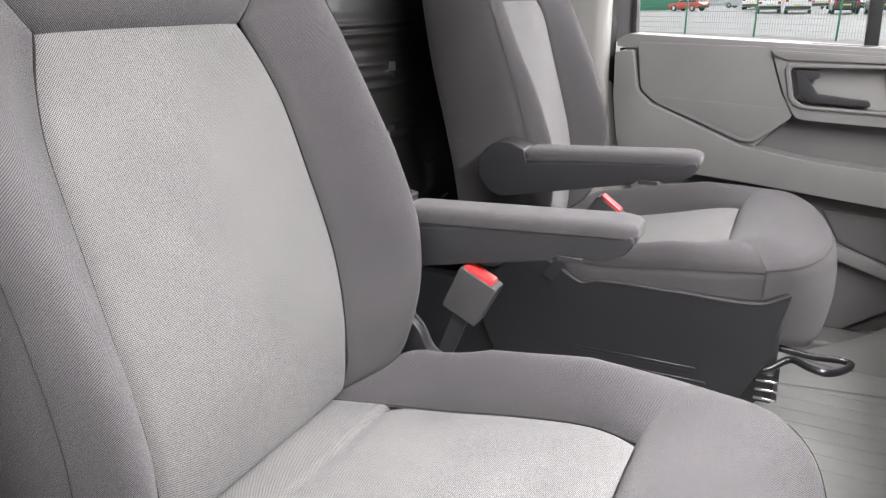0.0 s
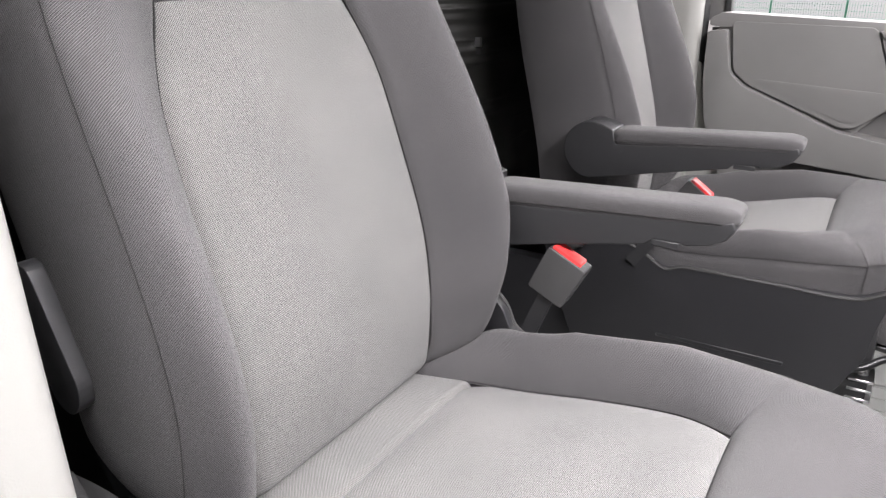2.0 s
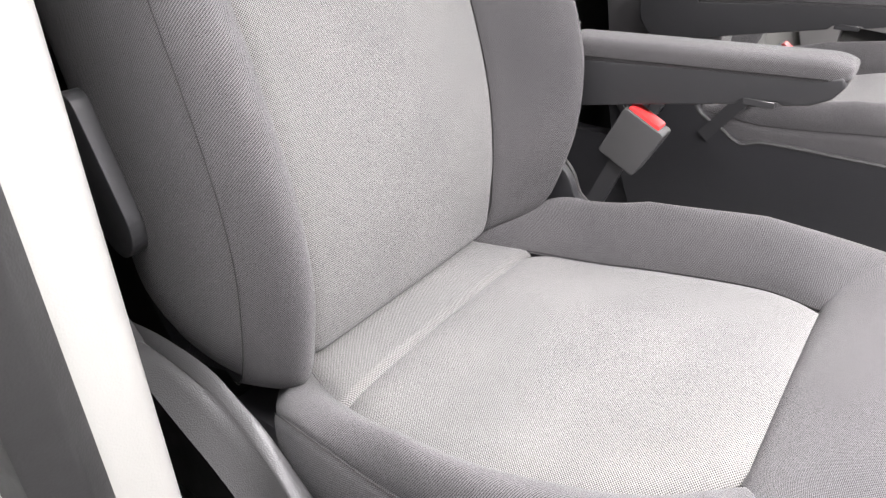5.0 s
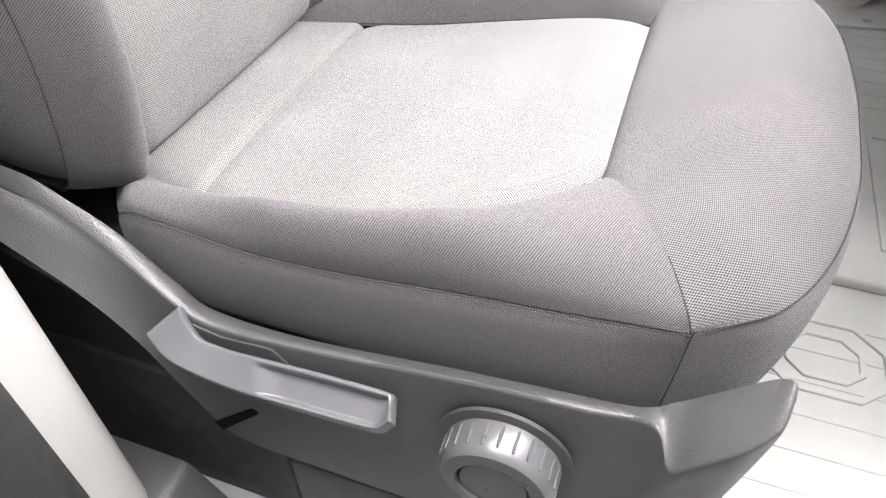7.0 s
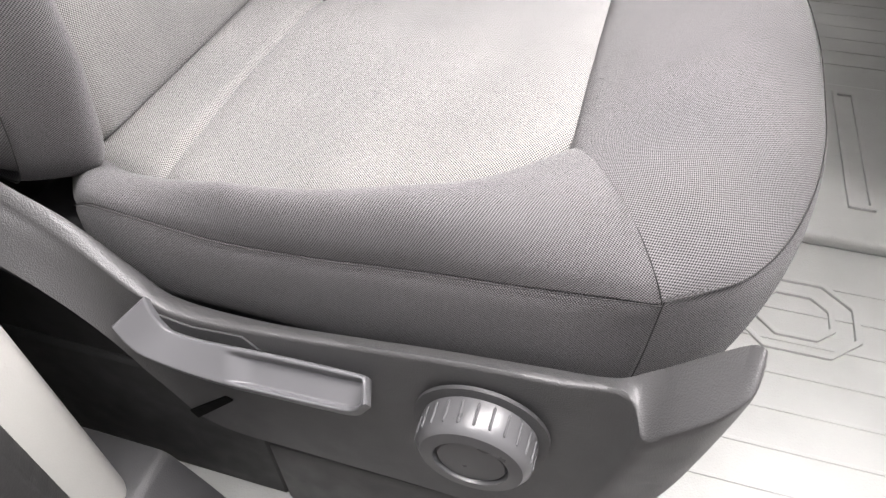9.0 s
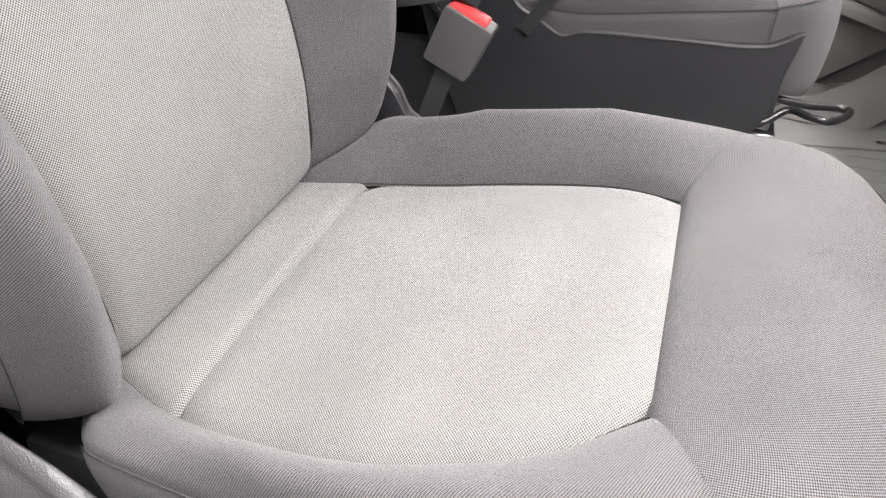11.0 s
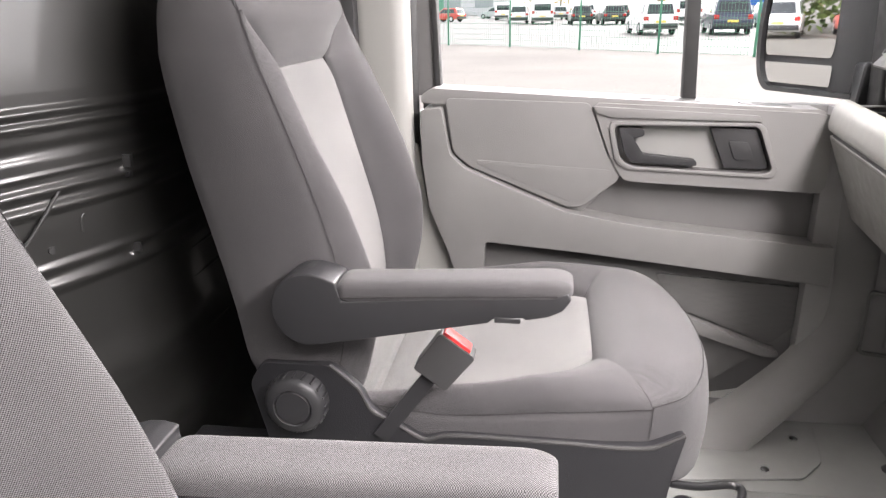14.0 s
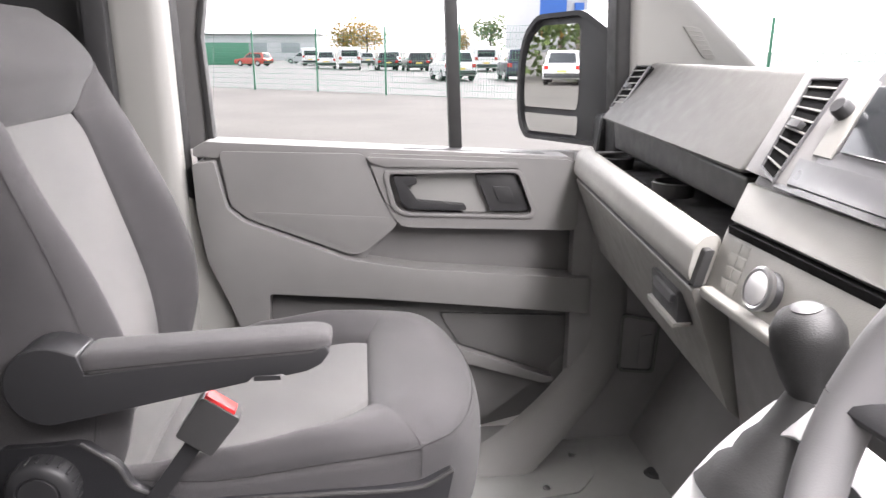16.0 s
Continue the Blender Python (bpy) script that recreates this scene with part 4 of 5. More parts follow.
part("ledge_vent", prism([(0.69, 0.7238), (0.79, 0.7182), (0.79, 0.713), (0.69, 0.7185)], 0.890, 0.930, "y", 0.001), DASH_DARK, door)
# window frame and panes
part("rear_frame", prism([(-0.005, 0.735), (0.058, 0.735), (0.050, 0.97), (0.10, 1.26), (0.02, 1.26), (-0.006, 0.97)], 0.930, 0.962, "y", 0.004), DOOR_DARK, door, "dark window frame")
part("frame_edge", prism([(0.050, 0.735), (0.064, 0.735), (0.056, 0.97), (0.108, 1.26), (0.094, 1.26), (0.045, 0.97)], 0.922, 0.958, "y", 0.002), RUBBER_SEAL, door)
part("window_post", prism([(0.582, 0.71), (0.610, 0.71), (0.588, 1.26), (0.560, 1.26)], 0.935, 0.965, "y", 0.004), RUBBER_SEAL, door, "black window post")
part("top_frame", box(0.02, 0.95, 0.93, 0.965, 1.22, 1.26, 0.004), RUBBER_SEAL, door)
for nm, o in (("window_pane", [(0.055, 0.73), (0.584, 0.70), (0.564, 1.24), (0.10, 1.24)]), ("quarter_pane", [(0.606, 0.70), (0.985, 0.68), (0.90, 1.24), (0.588, 1.24)])):
    pane = part(nm, prism(o, 0.948, 0.951, "y", 0.0), CLEAR_GLASS, door, "clear side window glass")
    pane.visible_shadow = False
# kick trim between door and footwell
kick_a = curve([(0.905, 0.86, 0.72), (0.905, 0.86, 0.55), (0.895, 0.875, 0.33), (0.872, 0.872, 0.215), (0.70, 0.815, 0.075), (0.52, 0.765, 0.0)])
kick_b = curve([(0.99, 0.86, 0.72), (0.99, 0.86, 0.55), (1.0, 0.86, 0.33), (0.975, 0.845, 0.19), (0.85, 0.785, 0.07), (0.735, 0.715, 0.0)])
setting("kick_trim", up(patch(kick_a, kick_b, 60, 10, 0.012, (0, -0.9, 0.3), 0.004), (0, -1, 0)), DOOR_GREY, "grey plastic kick trim by the footwell", "trim")
setting("footwell_side", box(0.86, 1.35, 0.865, 0.90, 0.0, 0.72, 0.003), CARPET, "dark lined footwell side", "wall")
setting("footwell_front", prism([(1.03, 0.0), (1.34, 0.0), (1.34, 0.8), (1.16, 0.8), (1.17, 0.26)], -0.90, 0.88, "y", 0.006), CARPET, "dark lined footwell front", "wall")
hatch = thing("footwell_hatch", (1.06, 0.862, 0.22), "dark grey hatch in the footwell lining", "hatch")
lid_o = rounded([(0.985, 0.338), (1.085, 0.316), (1.078, 0.176), (0.985, 0.186)], 0.014)
lid_i = [((x - 1.033) * 0.86 + 1.033, (z - 0.254) * 0.90 + 0.254) for x, z in lid_o]
part("hatch_frame", frame_prism(lid_o, lid_i, 0.853, 0.866, "y", 0.003), DOOR_DARK, hatch, "dark grey raised rim")
lid = part("hatch_lid", prism([((x - 1.033) * 0.84 + 1.033, (z - 0.254) * 0.885 + 0.254) for x, z in lid_o], 0.858, 0.867, "y", 0.003), CARPET, hatch)
part("finger_flap", prism(rounded([(1.038, 0.276), (1.070, 0.280), (1.066, 0.200), (1.036, 0.200)], 0.005), 0.855, 0.860, "y", 0.002), CARPET, lid)

# ---- floor details ----
plate = thing("sill_plate", (0.78, 0.72, 0.0), "grey moulded threshold plate with screws on the floor", "floor plate")
part("plate", prism(rounded([(0.50, 0.60), (0.835, 0.645), (0.890, 0.705), (0.918, 0.84), (0.78, 0.84), (0.70, 0.73), (0.50, 0.69)], 0.012), 0.0, 0.006, "z", 0.003), FLOOR_MAT, plate)
for x, y in ((0.766, 0.666), (0.859, 0.787)):
    part("screw", turned([(0.0, 0.0085), (0.004, 0.009), (0.008, 0.0075), (0.009, 0.005), (0.009, 0.0)], (x, y, 0.0), (0, 0, 1), 16), STEEL, plate, "small steel screw")

mat_lines = thing("floor_ribs", (0.70, -0.4, 0.0), "moulded ribs and frames of the rubber floor", "floor mat", kind="structure")
for i in range(9):
    part("rib", box(0.50, 1.02, -0.70 + i * 0.052 - 0.0025, -0.70 + i * 0.052 + 0.0025, -0.002, 0.0016, 0.0008, 1), FLOOR_MAT, mat_lines)
for i in range(7):
    part("rib", box(0.50, 0.98, 0.30 + i * 0.050 - 0.0025, 0.30 + i * 0.050 + 0.0025, -0.002, 0.0016, 0.0008, 1), FLOOR_MAT, mat_lines)
oct_o = [(0.610, -0.405), (0.690, -0.405), (0.728, -0.370), (0.728, -0.315), (0.690, -0.280), (0.610, -0.280), (0.575, -0.315), (0.575, -0.370)]
oct_i = [((x - 0.65) * 0.90 + 0.65, (y + 0.343) * 0.90 - 0.343) for x, y in oct_o]
part("mat_frame", frame_prism(oct_o, oct_i, -0.002, 0.0040, "z", 0.0018), FLOOR_MAT, mat_lines)
oct_m = [((x - 0.65) * 0.62 + 0.65, (y + 0.343) * 0.62 - 0.343) for x, y in oct_o]
part("mat_frame", frame_prism(oct_m, [((x - 0.65) * 0.84 + 0.65, (y + 0.343) * 0.84 - 0.343) for x, y in oct_m], -0.002, 0.0040, "z", 0.0018), FLOOR_MAT, mat_lines)
part("centre_mat", box(0.44, 1.05, -0.205, 0.200, -0.002, 0.020, 0.008, 3), FLOOR_MAT, mat_lines, "raised centre floor")
slot = [(0.725, -0.135), (0.762, -0.135), (0.762, 0.170), (0.725, 0.170)]
part("mat_frame", frame_prism(slot, [((x - 0.7435) * 0.6 + 0.7435, (y - 0.0175) * 0.94 + 0.0175) for x, y in slot], 0.018, 0.024, "z", 0.001), FLOOR_MAT, mat_lines)
plug = thing("floor_plug", (1.03, 0.70, 0.0), "dark round rubber plug in the floor", "plug")
part("cap", turned([(0.0, 0.007), (0.018, 0.006), (0.024, 0.0), (0.0, 0.0)], (1.03, 0.70, 0.0), (0, 0, 1), 20), DASH_DARK, plug)
# bulkhead fittings
for x, y, z in ((-0.296, 0.276, 0.719),):
    clip = thing("bulkhead_clip", (x, y, z - 0.03), "small bright metal clip on the bulkhead", "clip", "bulkhead clips")
    part("clip_body", box(x - 0.002, x + 0.012, y - 0.0035, y + 0.0035, z - 0.006, z + 0.012, 0.001), STEEL, clip)
    part("clip_foot", box(x - 0.002, x + 0.008, y - 0.004, y + 0.004, z - 0.020, z - 0.012, 0.001), BLACK_SMOOTH, clip)
for x, y, z in ((-0.297, 0.268, 0.598),):
    clip = thing("bulkhead_clip", (x, y, z - 0.01), "tiny bright metal stud on the bulkhead", "clip", "bulkhead clips")
    part("clip_body", box(x - 0.004, x + 0.010, y - 0.0022, y + 0.0022, z - 0.010, z + 0.004, 0.001), STEEL, clip)
press = thing("bulkhead_pressing", (-0.33, 0.15, 0.64), "pressed strut and stepped bracket on the black bulkhead", "bracket", kind="structure")
part("strut", tube([(-0.327, 0.180, 0.708), (-0.338, 0.120, 0.655), (-0.358, 0.063, 0.603), (-0.388, 0.0, 0.545)], 0.0026, 10, 24), RUBBER_SEAL, press, "black diagonal strut")
part("bracket_edge", tube([(-0.316, 0.236, 0.700), (-0.317, 0.232, 0.672), (-0.319, 0.222, 0.664), (-0.322, 0.200, 0.662), (-0.323, 0.196, 0.640)], 0.0028, 8, 30), BULKHEAD, press)
for z in (0.520, 0.470, 0.365):
    part("pressed_rib", tube([(-0.372, 0.06, z - 0.02), (-0.335, 0.18, z), (-0.297, 0.32, z + 0.02), (-0.288, 0.50, z + 0.03)], 0.006, 8, 24), BULKHEAD, press)
for x, y, z in ((-0.3372, 0.151, 0.628), (-0.3275, 0.21, 0.922), (-0.313, 0.254, 0.922), (-0.342, 0.17, 0.922)):
    hole = thing("bulkhead_hole", (x, y, z), "round dark hole in the bulkhead", "hole", "bulkhead holes")
    part("hole_edge", turned([(0.0055, -0.001), (0.005, 0.001), (0.0, 0.0008)], (x, y, z), (1, -0.35, 0), 16), RUBBER_SEAL, hole)

# ---- dashboard ----
dash = thing("dashboard", (0.95, 0.3, 0.42), "pale grey dashboard with tray, vents and screen", "dashboard")
def hexa(b, t, bevel, segs=3):
    """A solid from four bottom and four top corners."""
    bm = bmesh.new()
    lo, hi = [bm.verts.new(p) for p in b], [bm.verts.new(p) for p in t]
    bm.faces.new(lo[::-1])
    bm.faces.new(hi)
    for i in range(4):
        k = (i + 1) % 4
        bm.faces.new((lo[i], lo[k], hi[k], hi[i]))
    return bevelled(bm, bevel, segs)


SKEW = 0.065


def skewed(v):
    back = 0.82 - v[1]
    return Vector((v[0] + SKEW * (v[1] - 0.12) - 0.030 * back, v[1], v[2] - 0.020 * back))


lip_line = [(0.803, 0.673), (0.797, 0.690), (0.803, 0.722), (0.815, 0.737), (0.834, 0.737), (0.842, 0.705), (1.10, 0.700), (1.10, 0.673)]
door_line = [(0.803, 0.668), (0.90, 0.6695), (1.10, 0.6695), (1.10, 0.48), (0.90, 0.475), (0.872, 0.495)]
part("glovebox", prism(rounded(door_line, 0.006), 0.14, 0.845, "y", 0.006, 3, skewed), DASH_GREY, dash, "grey glovebox lid")
part("glovebox_lip", prism(rounded(lip_line, 0.008), 0.14, 0.845, "y", 0.010, 4, skewed), DASH_CREAM, dash, "cream rounded lip over the glovebox")
part("glovebox_seam", prism([(0.806, 0.660), (0.85, 0.660), (0.85, 0.680), (0.806, 0.680)], 0.155, 0.83, "y", 0.0, 1, skewed), DASH_DARK, dash)
part("lip_end_seal", prism(rounded([(0.800, 0.676), (0.812, 0.676), (0.824, 0.722), (0.812, 0.722)], 0.003), 0.127, 0.143, "y", 0.002, 2, skewed), RUBBER_SEAL, dash, "black gap at the end of the lip")
latch = part("glovebox_latch", prism(rounded([(0.30, 0.645), (0.19, 0.645), (0.18, 0.600), (0.285, 0.600)], 0.006), 0.806, 0.835, "x", 0.003, 2, skewed), DASH_DARK, dash, "dark recess with latch")
part("latch_lever", prism(rounded([(0.275, 0.640), (0.195, 0.640), (0.20, 0.627), (0.27, 0.627)], 0.003), 0.800, 0.822, "x", 0.002, 2, skewed), LEVER_GREY, latch, "satin grey latch lever")
part("latch_lip", prism(rounded([(0.292, 0.606), (0.178, 0.606), (0.182, 0.598), (0.288, 0.598)], 0.003), 0.800, 0.825, "x", 0.002, 2, skewed), DASH_CREAM, latch)
tray = part("tray", box(0.842, 1.08, 0.16, 0.825, 0.701, 0.708, 0.002, 2, skewed), DASH_DARK, dash, "dark open tray")
for i in range(14):
    part("tray_rib", box(0.848, 0.874, 0.30 + i * 0.026, 0.310 + i * 0.026, 0.707, 0.713, 0.002, 1, skewed), DASH_DARK, tray)
for x, y in ((0.905, 0.745), (0.900, 0.46)):
    part("cup_ring", turned([(0.034, 0.0), (0.036, 0.022), (0.032, 0.024), (0.030, 0.0)], (x, y, 0.707), (0, 0, 1), 32), DASH_DARK, tray, "dark cup holder ring")
part("upper_pod", hexa([(0.852, 0.175, 0.792), (1.22, 0.175, 0.77), (1.22, 0.86, 0.78), (0.884, 0.805, 0.804)], [(0.946, 0.185, 0.918), (1.28, 0.185, 0.90), (1.28, 0.87, 0.90), (0.996, 0.820, 0.917)], 0.012), DASH_UPPER, dash, "pale grey upper dash")
# solid dark block that draws the shade under the pod
part("pod_shade_block", hexa([(0.875, 0.19, 0.735), (1.2, 0.19, 0.72), (1.2, 0.85, 0.72), (0.92, 0.80, 0.740)], [(0.870, 0.19, 0.785), (1.2, 0.19, 0.78), (1.2, 0.85, 0.79), (0.912, 0.80, 0.806)], 0.006), DASH_DARK, dash, "dark block for the shade below the upper dash")


def on_face(lo, hi, out=0.0):
    """A place on the sloped dash face, from its height and its y; out lifts it off."""
    def at(y, z, lift=0.0):
        k = (z - 0.785) / 0.135
        x = 0.846 + 0.102 * k + SKEW * (y - 0.18)
        return Vector((x, y, z)) + Vector((-0.80, 0.0, 0.60)) * (lift + out)
    return at


face = on_face(0, 0)


def slab(quad, lo, hi, bevel=0.002):
    """A thin slab on the sloped dash face, between two heights off it."""
    return hexa([face(y, z, lo) for y, z in quad], [face(y, z, hi) for y, z in quad], bevel, 2)


def between(quad, u, v):
    a, b, c, d = [Vector(q) for q in quad]
    return a.lerp(b, u).lerp(d.lerp(c, u), v)


def vent(name, quad, slats, tilt, parent, label):
    """An air vent on the dash face: black slab for the hollow's shade, rim and cross slats."""
    hollow = part(name, slab(quad, -0.004, 0.0058, 0.0005), HOLLOW_SHADE, parent, label)
    inner = [between(quad, u, v) for u, v in ((0.05, 0.025), (0.95, 0.025), (0.95, 0.975), (0.05, 0.975))]
    bm = bmesh.new()
    rings = [[bm.verts.new(face(q[0], q[1], h)) for q in o] for o, h in ((quad, 0.002), (quad, 0.009), (inner, 0.009), (inner, 0.002))]
    for k in range(4):
        p, q = rings[k], rings[(k + 1) % 4]
        for i in range(4):
            bm.faces.new((p[i], p[(i + 1) % 4], q[(i + 1) % 4], q[i]))
    part("vent_rim", bevelled(bm, 0.0015, 2), SATIN_GREY, hollow, "satin grey rim")
    for i in range(slats):
        v0 = 0.06 + 0.88 * (i + 0.30) / slats
        v1 = v0 + 0.18 * 0.88 / slats
        q = [between(quad, 0.07, v0), between(quad, 0.93, v0), between(quad, 0.93, v1), between(quad, 0.07, v1)]
        part("slat", slab(q, 0.0065, 0.0085, 0.0006), DASH_GREY, hollow)
    mid = between(quad, 0.5, 0.5)
    part("vent_tab", slab([(mid.x + 0.012, mid.y + 0.004), (mid.x - 0.012, mid.y + 0.004), (mid.x - 0.012, mid.y - 0.004), (mid.x + 0.012, mid.y - 0.004)], 0.006, 0.015, 0.002), SATIN_GREY, hollow)
    return hollow


vent("side_vent", [(0.850, 0.905), (0.768, 0.908), (0.748, 0.823), (0.812, 0.819)], 6, 0, dash, "dark air vent with grey slats")
block = part("screen_block", hexa([(0.816, -0.32, 0.741), (1.2, -0.32, 0.735), (1.2, 0.17, 0.735), (0.821, 0.135, 0.741)], [(0.936, -0.32, 0.924), (1.2, -0.32, 0.93), (1.2, 0.19, 0.93), (0.948, 0.186, 0.922)], 0.008), DASH_UPPER, dash, "pale grey screen surround")
part("centre_bezel", slab([(0.178, 0.916), (-0.25, 0.916), (-0.25, 0.79), (0.085, 0.79), (0.150, 0.812)][:4], 0.001, 0.005), SATIN_GREY, dash, "satin grey bezel")
part("vent_surround", slab([(0.205, 0.917), (0.060, 0.917), (0.045, 0.794), (0.162, 0.797)], 0.003, 0.0052), DOOR_DARK, dash, "dark grey vent surround")
vent("centre_vent", [(0.176, 0.904), (0.108, 0.906), (0.086, 0.793), (0.131, 0.803)], 8, 0, dash, "dark air vent with grey slats")
part("screen", slab([(0.045, 0.900), (-0.22, 0.900), (-0.22, 0.835), (0.020, 0.835)], 0.003, 0.009), SCREEN, dash, "dark glossy touch screen")
part("screen_trim", slab([(0.085, 0.905), (0.050, 0.905), (0.028, 0.828), (0.060, 0.828)], 0.004, 0.008), DASH_GREY, dash)
part("screen_button", turned([(0.0, 0.016), (0.009, 0.016), (0.011, 0.012), (0.011, 0.0)], face(0.062, 0.872, 0.006), (-0.8, 0, 0.6), 24), BLACK_SMOOTH, dash, "small black rotary button")
part("silver_strip", slab([(0.075, 0.822), (-0.25, 0.822), (-0.25, 0.796), (0.060, 0.796)], 0.004, 0.009), SATIN_GREY, dash, "pale satin strip")
low = part("control_panel", hexa([(0.796, -0.32, 0.655), (1.15, -0.32, 0.60), (1.15, 0.15, 0.60), (0.800, 0.140, 0.655)], [(0.816, -0.32, 0.737), (1.2, -0.32, 0.73), (1.2, 0.16, 0.73), (0.821, 0.138, 0.737)], 0.006), DASH_CREAM, dash, "cream control panel")
part("stack_band", hexa([(0.8165, -0.315, 0.7445), (0.83, -0.315, 0.7445), (0.83, 0.134, 0.7445), (0.8215, 0.134, 0.7445)], [(0.8405, -0.315, 0.786), (0.86, -0.315, 0.786), (0.86, 0.150, 0.786), (0.8480, 0.150, 0.786)], 0.002, 2), DASH_CREAM, dash, "cream band under the screen")
# shade of the slot put in as a black solid
part("stack_slot", hexa([(0.8125, -0.30, 0.7295), (0.86, -0.30, 0.7295), (0.86, 0.125, 0.7295), (0.8165, 0.125, 0.7295)], [(0.814, -0.30, 0.7385), (0.86, -0.30, 0.7385), (0.86, 0.130, 0.7385), (0.818, 0.130, 0.7385)], 0.001), HOLLOW_SHADE, dash, "black strip for the slot shade over the control panel")
kn = part("climate_knob", turned([(0.0, 0.030), (0.019, 0.030), (0.021, 0.027), (0.023, 0.0)], (0.822, 0.015, 0.690), (-0.95, 0, 0.28), 36), BLACK_SMOOTH, dash, "black rotary climate knob")
part("knob_face", turned([(0.0185, 0.029), (0.0185, 0.0315), (0.017, 0.0325), (0.0, 0.0325)], (0.822, 0.015, 0.690), (-0.95, 0, 0.28), 36), SATIN_PALE, kn, "pale knob face")
part("knob_ring", turned([(0.0235, 0.024), (0.0245, 0.030), (0.0215, 0.032), (0.0195, 0.031)], (0.822, 0.015, 0.690), (-0.95, 0, 0.28), 36), STEEL, kn, "bright ring")
for i in range(4):
    z0 = 0.668 + i * 0.0148
    z1 = z0 + 0.0134
    x0, x1 = 0.8015 + 0.2735 * (z0 - 0.655), 0.8015 + 0.2735 * (z1 - 0.655)
    for y0 in (0.074, 0.092):
        part("stack_button", hexa([(x0 - 0.004, y0 + 0.0165, z0), (x0 + 0.01, y0 + 0.0165, z0), (x0 + 0.01, y0, z0), (x0 - 0.004, y0, z0)],
                                  [(x1 - 0.004, y0 + 0.0165, z1), (x1 + 0.01, y0 + 0.0165, z1), (x1 + 0.01, y0, z1), (x1 - 0.004, y0, z1)], 0.0012), DASH_CREAM, low)
part("stack_ledge", hexa([(0.785, -0.05, 0.650), (0.82, -0.05, 0.650), (0.82, 0.128, 0.650), (0.788, 0.128, 0.650)], [(0.785, -0.05, 0.664), (0.82, -0.05, 0.664), (0.82, 0.128, 0.664), (0.788, 0.128, 0.664)], 0.005), DASH_CREAM, dash)
part("centre_foot", hexa([(0.92, -0.20, 0.0), (1.2, -0.2, 0.0), (1.2, 0.12, 0.0), (0.95, 0.10, 0.0)], [(0.815, -0.22, 0.66), (1.15, -0.22, 0.66), (1.15, 0.13, 0.66), (0.815, 0.125, 0.66)], 0.02), DOOR_DARK, dash, "dark centre foot")

# gear lever
gear = thing("gear_lever", (0.80, -0.06, 0.45), "black gear lever with boot in a silver surround", "gear lever")
part("boot", turned([(0.056, 0.0), (0.050, 0.016), (0.046, 0.030), (0.038, 0.042), (0.035, 0.058), (0.027, 0.074), (0.023, 0.092), (0.020, 0.115), (0.0, 0.115)], (0.730, -0.122, 0.540), (0.32, -0.06, 0.94), 20), RUBBER_SEAL, gear, "black leather gear boot")
knob = part("gear_knob", turned([(0.0, 0.090), (0.013, 0.089), (0.023, 0.083), (0.0300, 0.069), (0.0305, 0.052), (0.025, 0.026), (0.019, 0.008), (0.017, 0.0), (0.0, 0.0)], (0.768, -0.128, 0.646), (-0.22, -0.02, 0.97), 36), KNOB_BLACK, gear, "black gear knob")
part("knob_cap", turned([(0.0125, 0.0880), (0.0125, 0.0900), (0.009, 0.0910), (0.0, 0.0912)], (0.768, -0.128, 0.646), (-0.22, -0.02, 0.97), 32), BLACK_SMOOTH, knob, "black cap")
part("knob_collar", turned([(0.0185, -0.006), (0.0205, -0.002), (0.0205, 0.005), (0.0180, 0.008)], (0.768, -0.128, 0.646), (-0.22, -0.02, 0.97), 32), STEEL, knob, "bright collar")
part("gear_surround", frame_prism(rounded([(-0.19, 0.0), (0.045, 0.0), (0.055, 0.10), (0.03, 0.185), (-0.17, 0.185), (-0.20, 0.10)], 0.03, 5), rounded([(-0.15, 0.03), (0.005, 0.03), (0.012, 0.10), (-0.005, 0.155), (-0.14, 0.155), (-0.157, 0.10)], 0.03, 5), 0.0, 0.022, "y", 0.006, lambda v: Vector((0.660 + v[2] * 0.62 - v[1] * 0.78, v[0] * 0.80 - 0.135, 0.492 + v[2] * 0.78 + v[1] * 0.62))), SATIN_PALE, gear, "pale silver gear surround")
part("gear_base", hexa([(0.72, -0.23, 0.36), (0.95, -0.23, 0.30), (0.95, -0.10, 0.30), (0.72, -0.10, 0.36)], [(0.660, -0.24, 0.470), (0.770, -0.24, 0.605), (0.770, -0.092, 0.605), (0.660, -0.092, 0.470)], 0.01), BLACK_SMOOTH, gear, "black gear base")

# steering wheel
wheel = thing("steering_wheel", (0.68, -0.475, 0.55), "dark grey leather steering wheel", "steering wheel")
up_way, side_way, hub = Vector((0.36, 0, 0.93)), Vector((0, 1, 0)), Vector((0.675, -0.475, 0.735))
rim = [hub + (up_way * math.sin(a) + side_way * math.cos(a)) * 0.188 for a in (2 * math.pi * i / 32 for i in range(33))]
part("rim", tube([tuple(p) for p in rim], 0.0165, 14, 96), WHEEL_GREY, wheel, "dark grey leather rim")
part("hub_cover", turned([(0.0, 0.035), (0.05, 0.032), (0.07, 0.02), (0.075, 0.0), (0.0, 0.0)], hub + Vector((0.03, 0, -0.01)), (-0.93, 0, 0.36), 32), BLACK_SMOOTH, wheel)
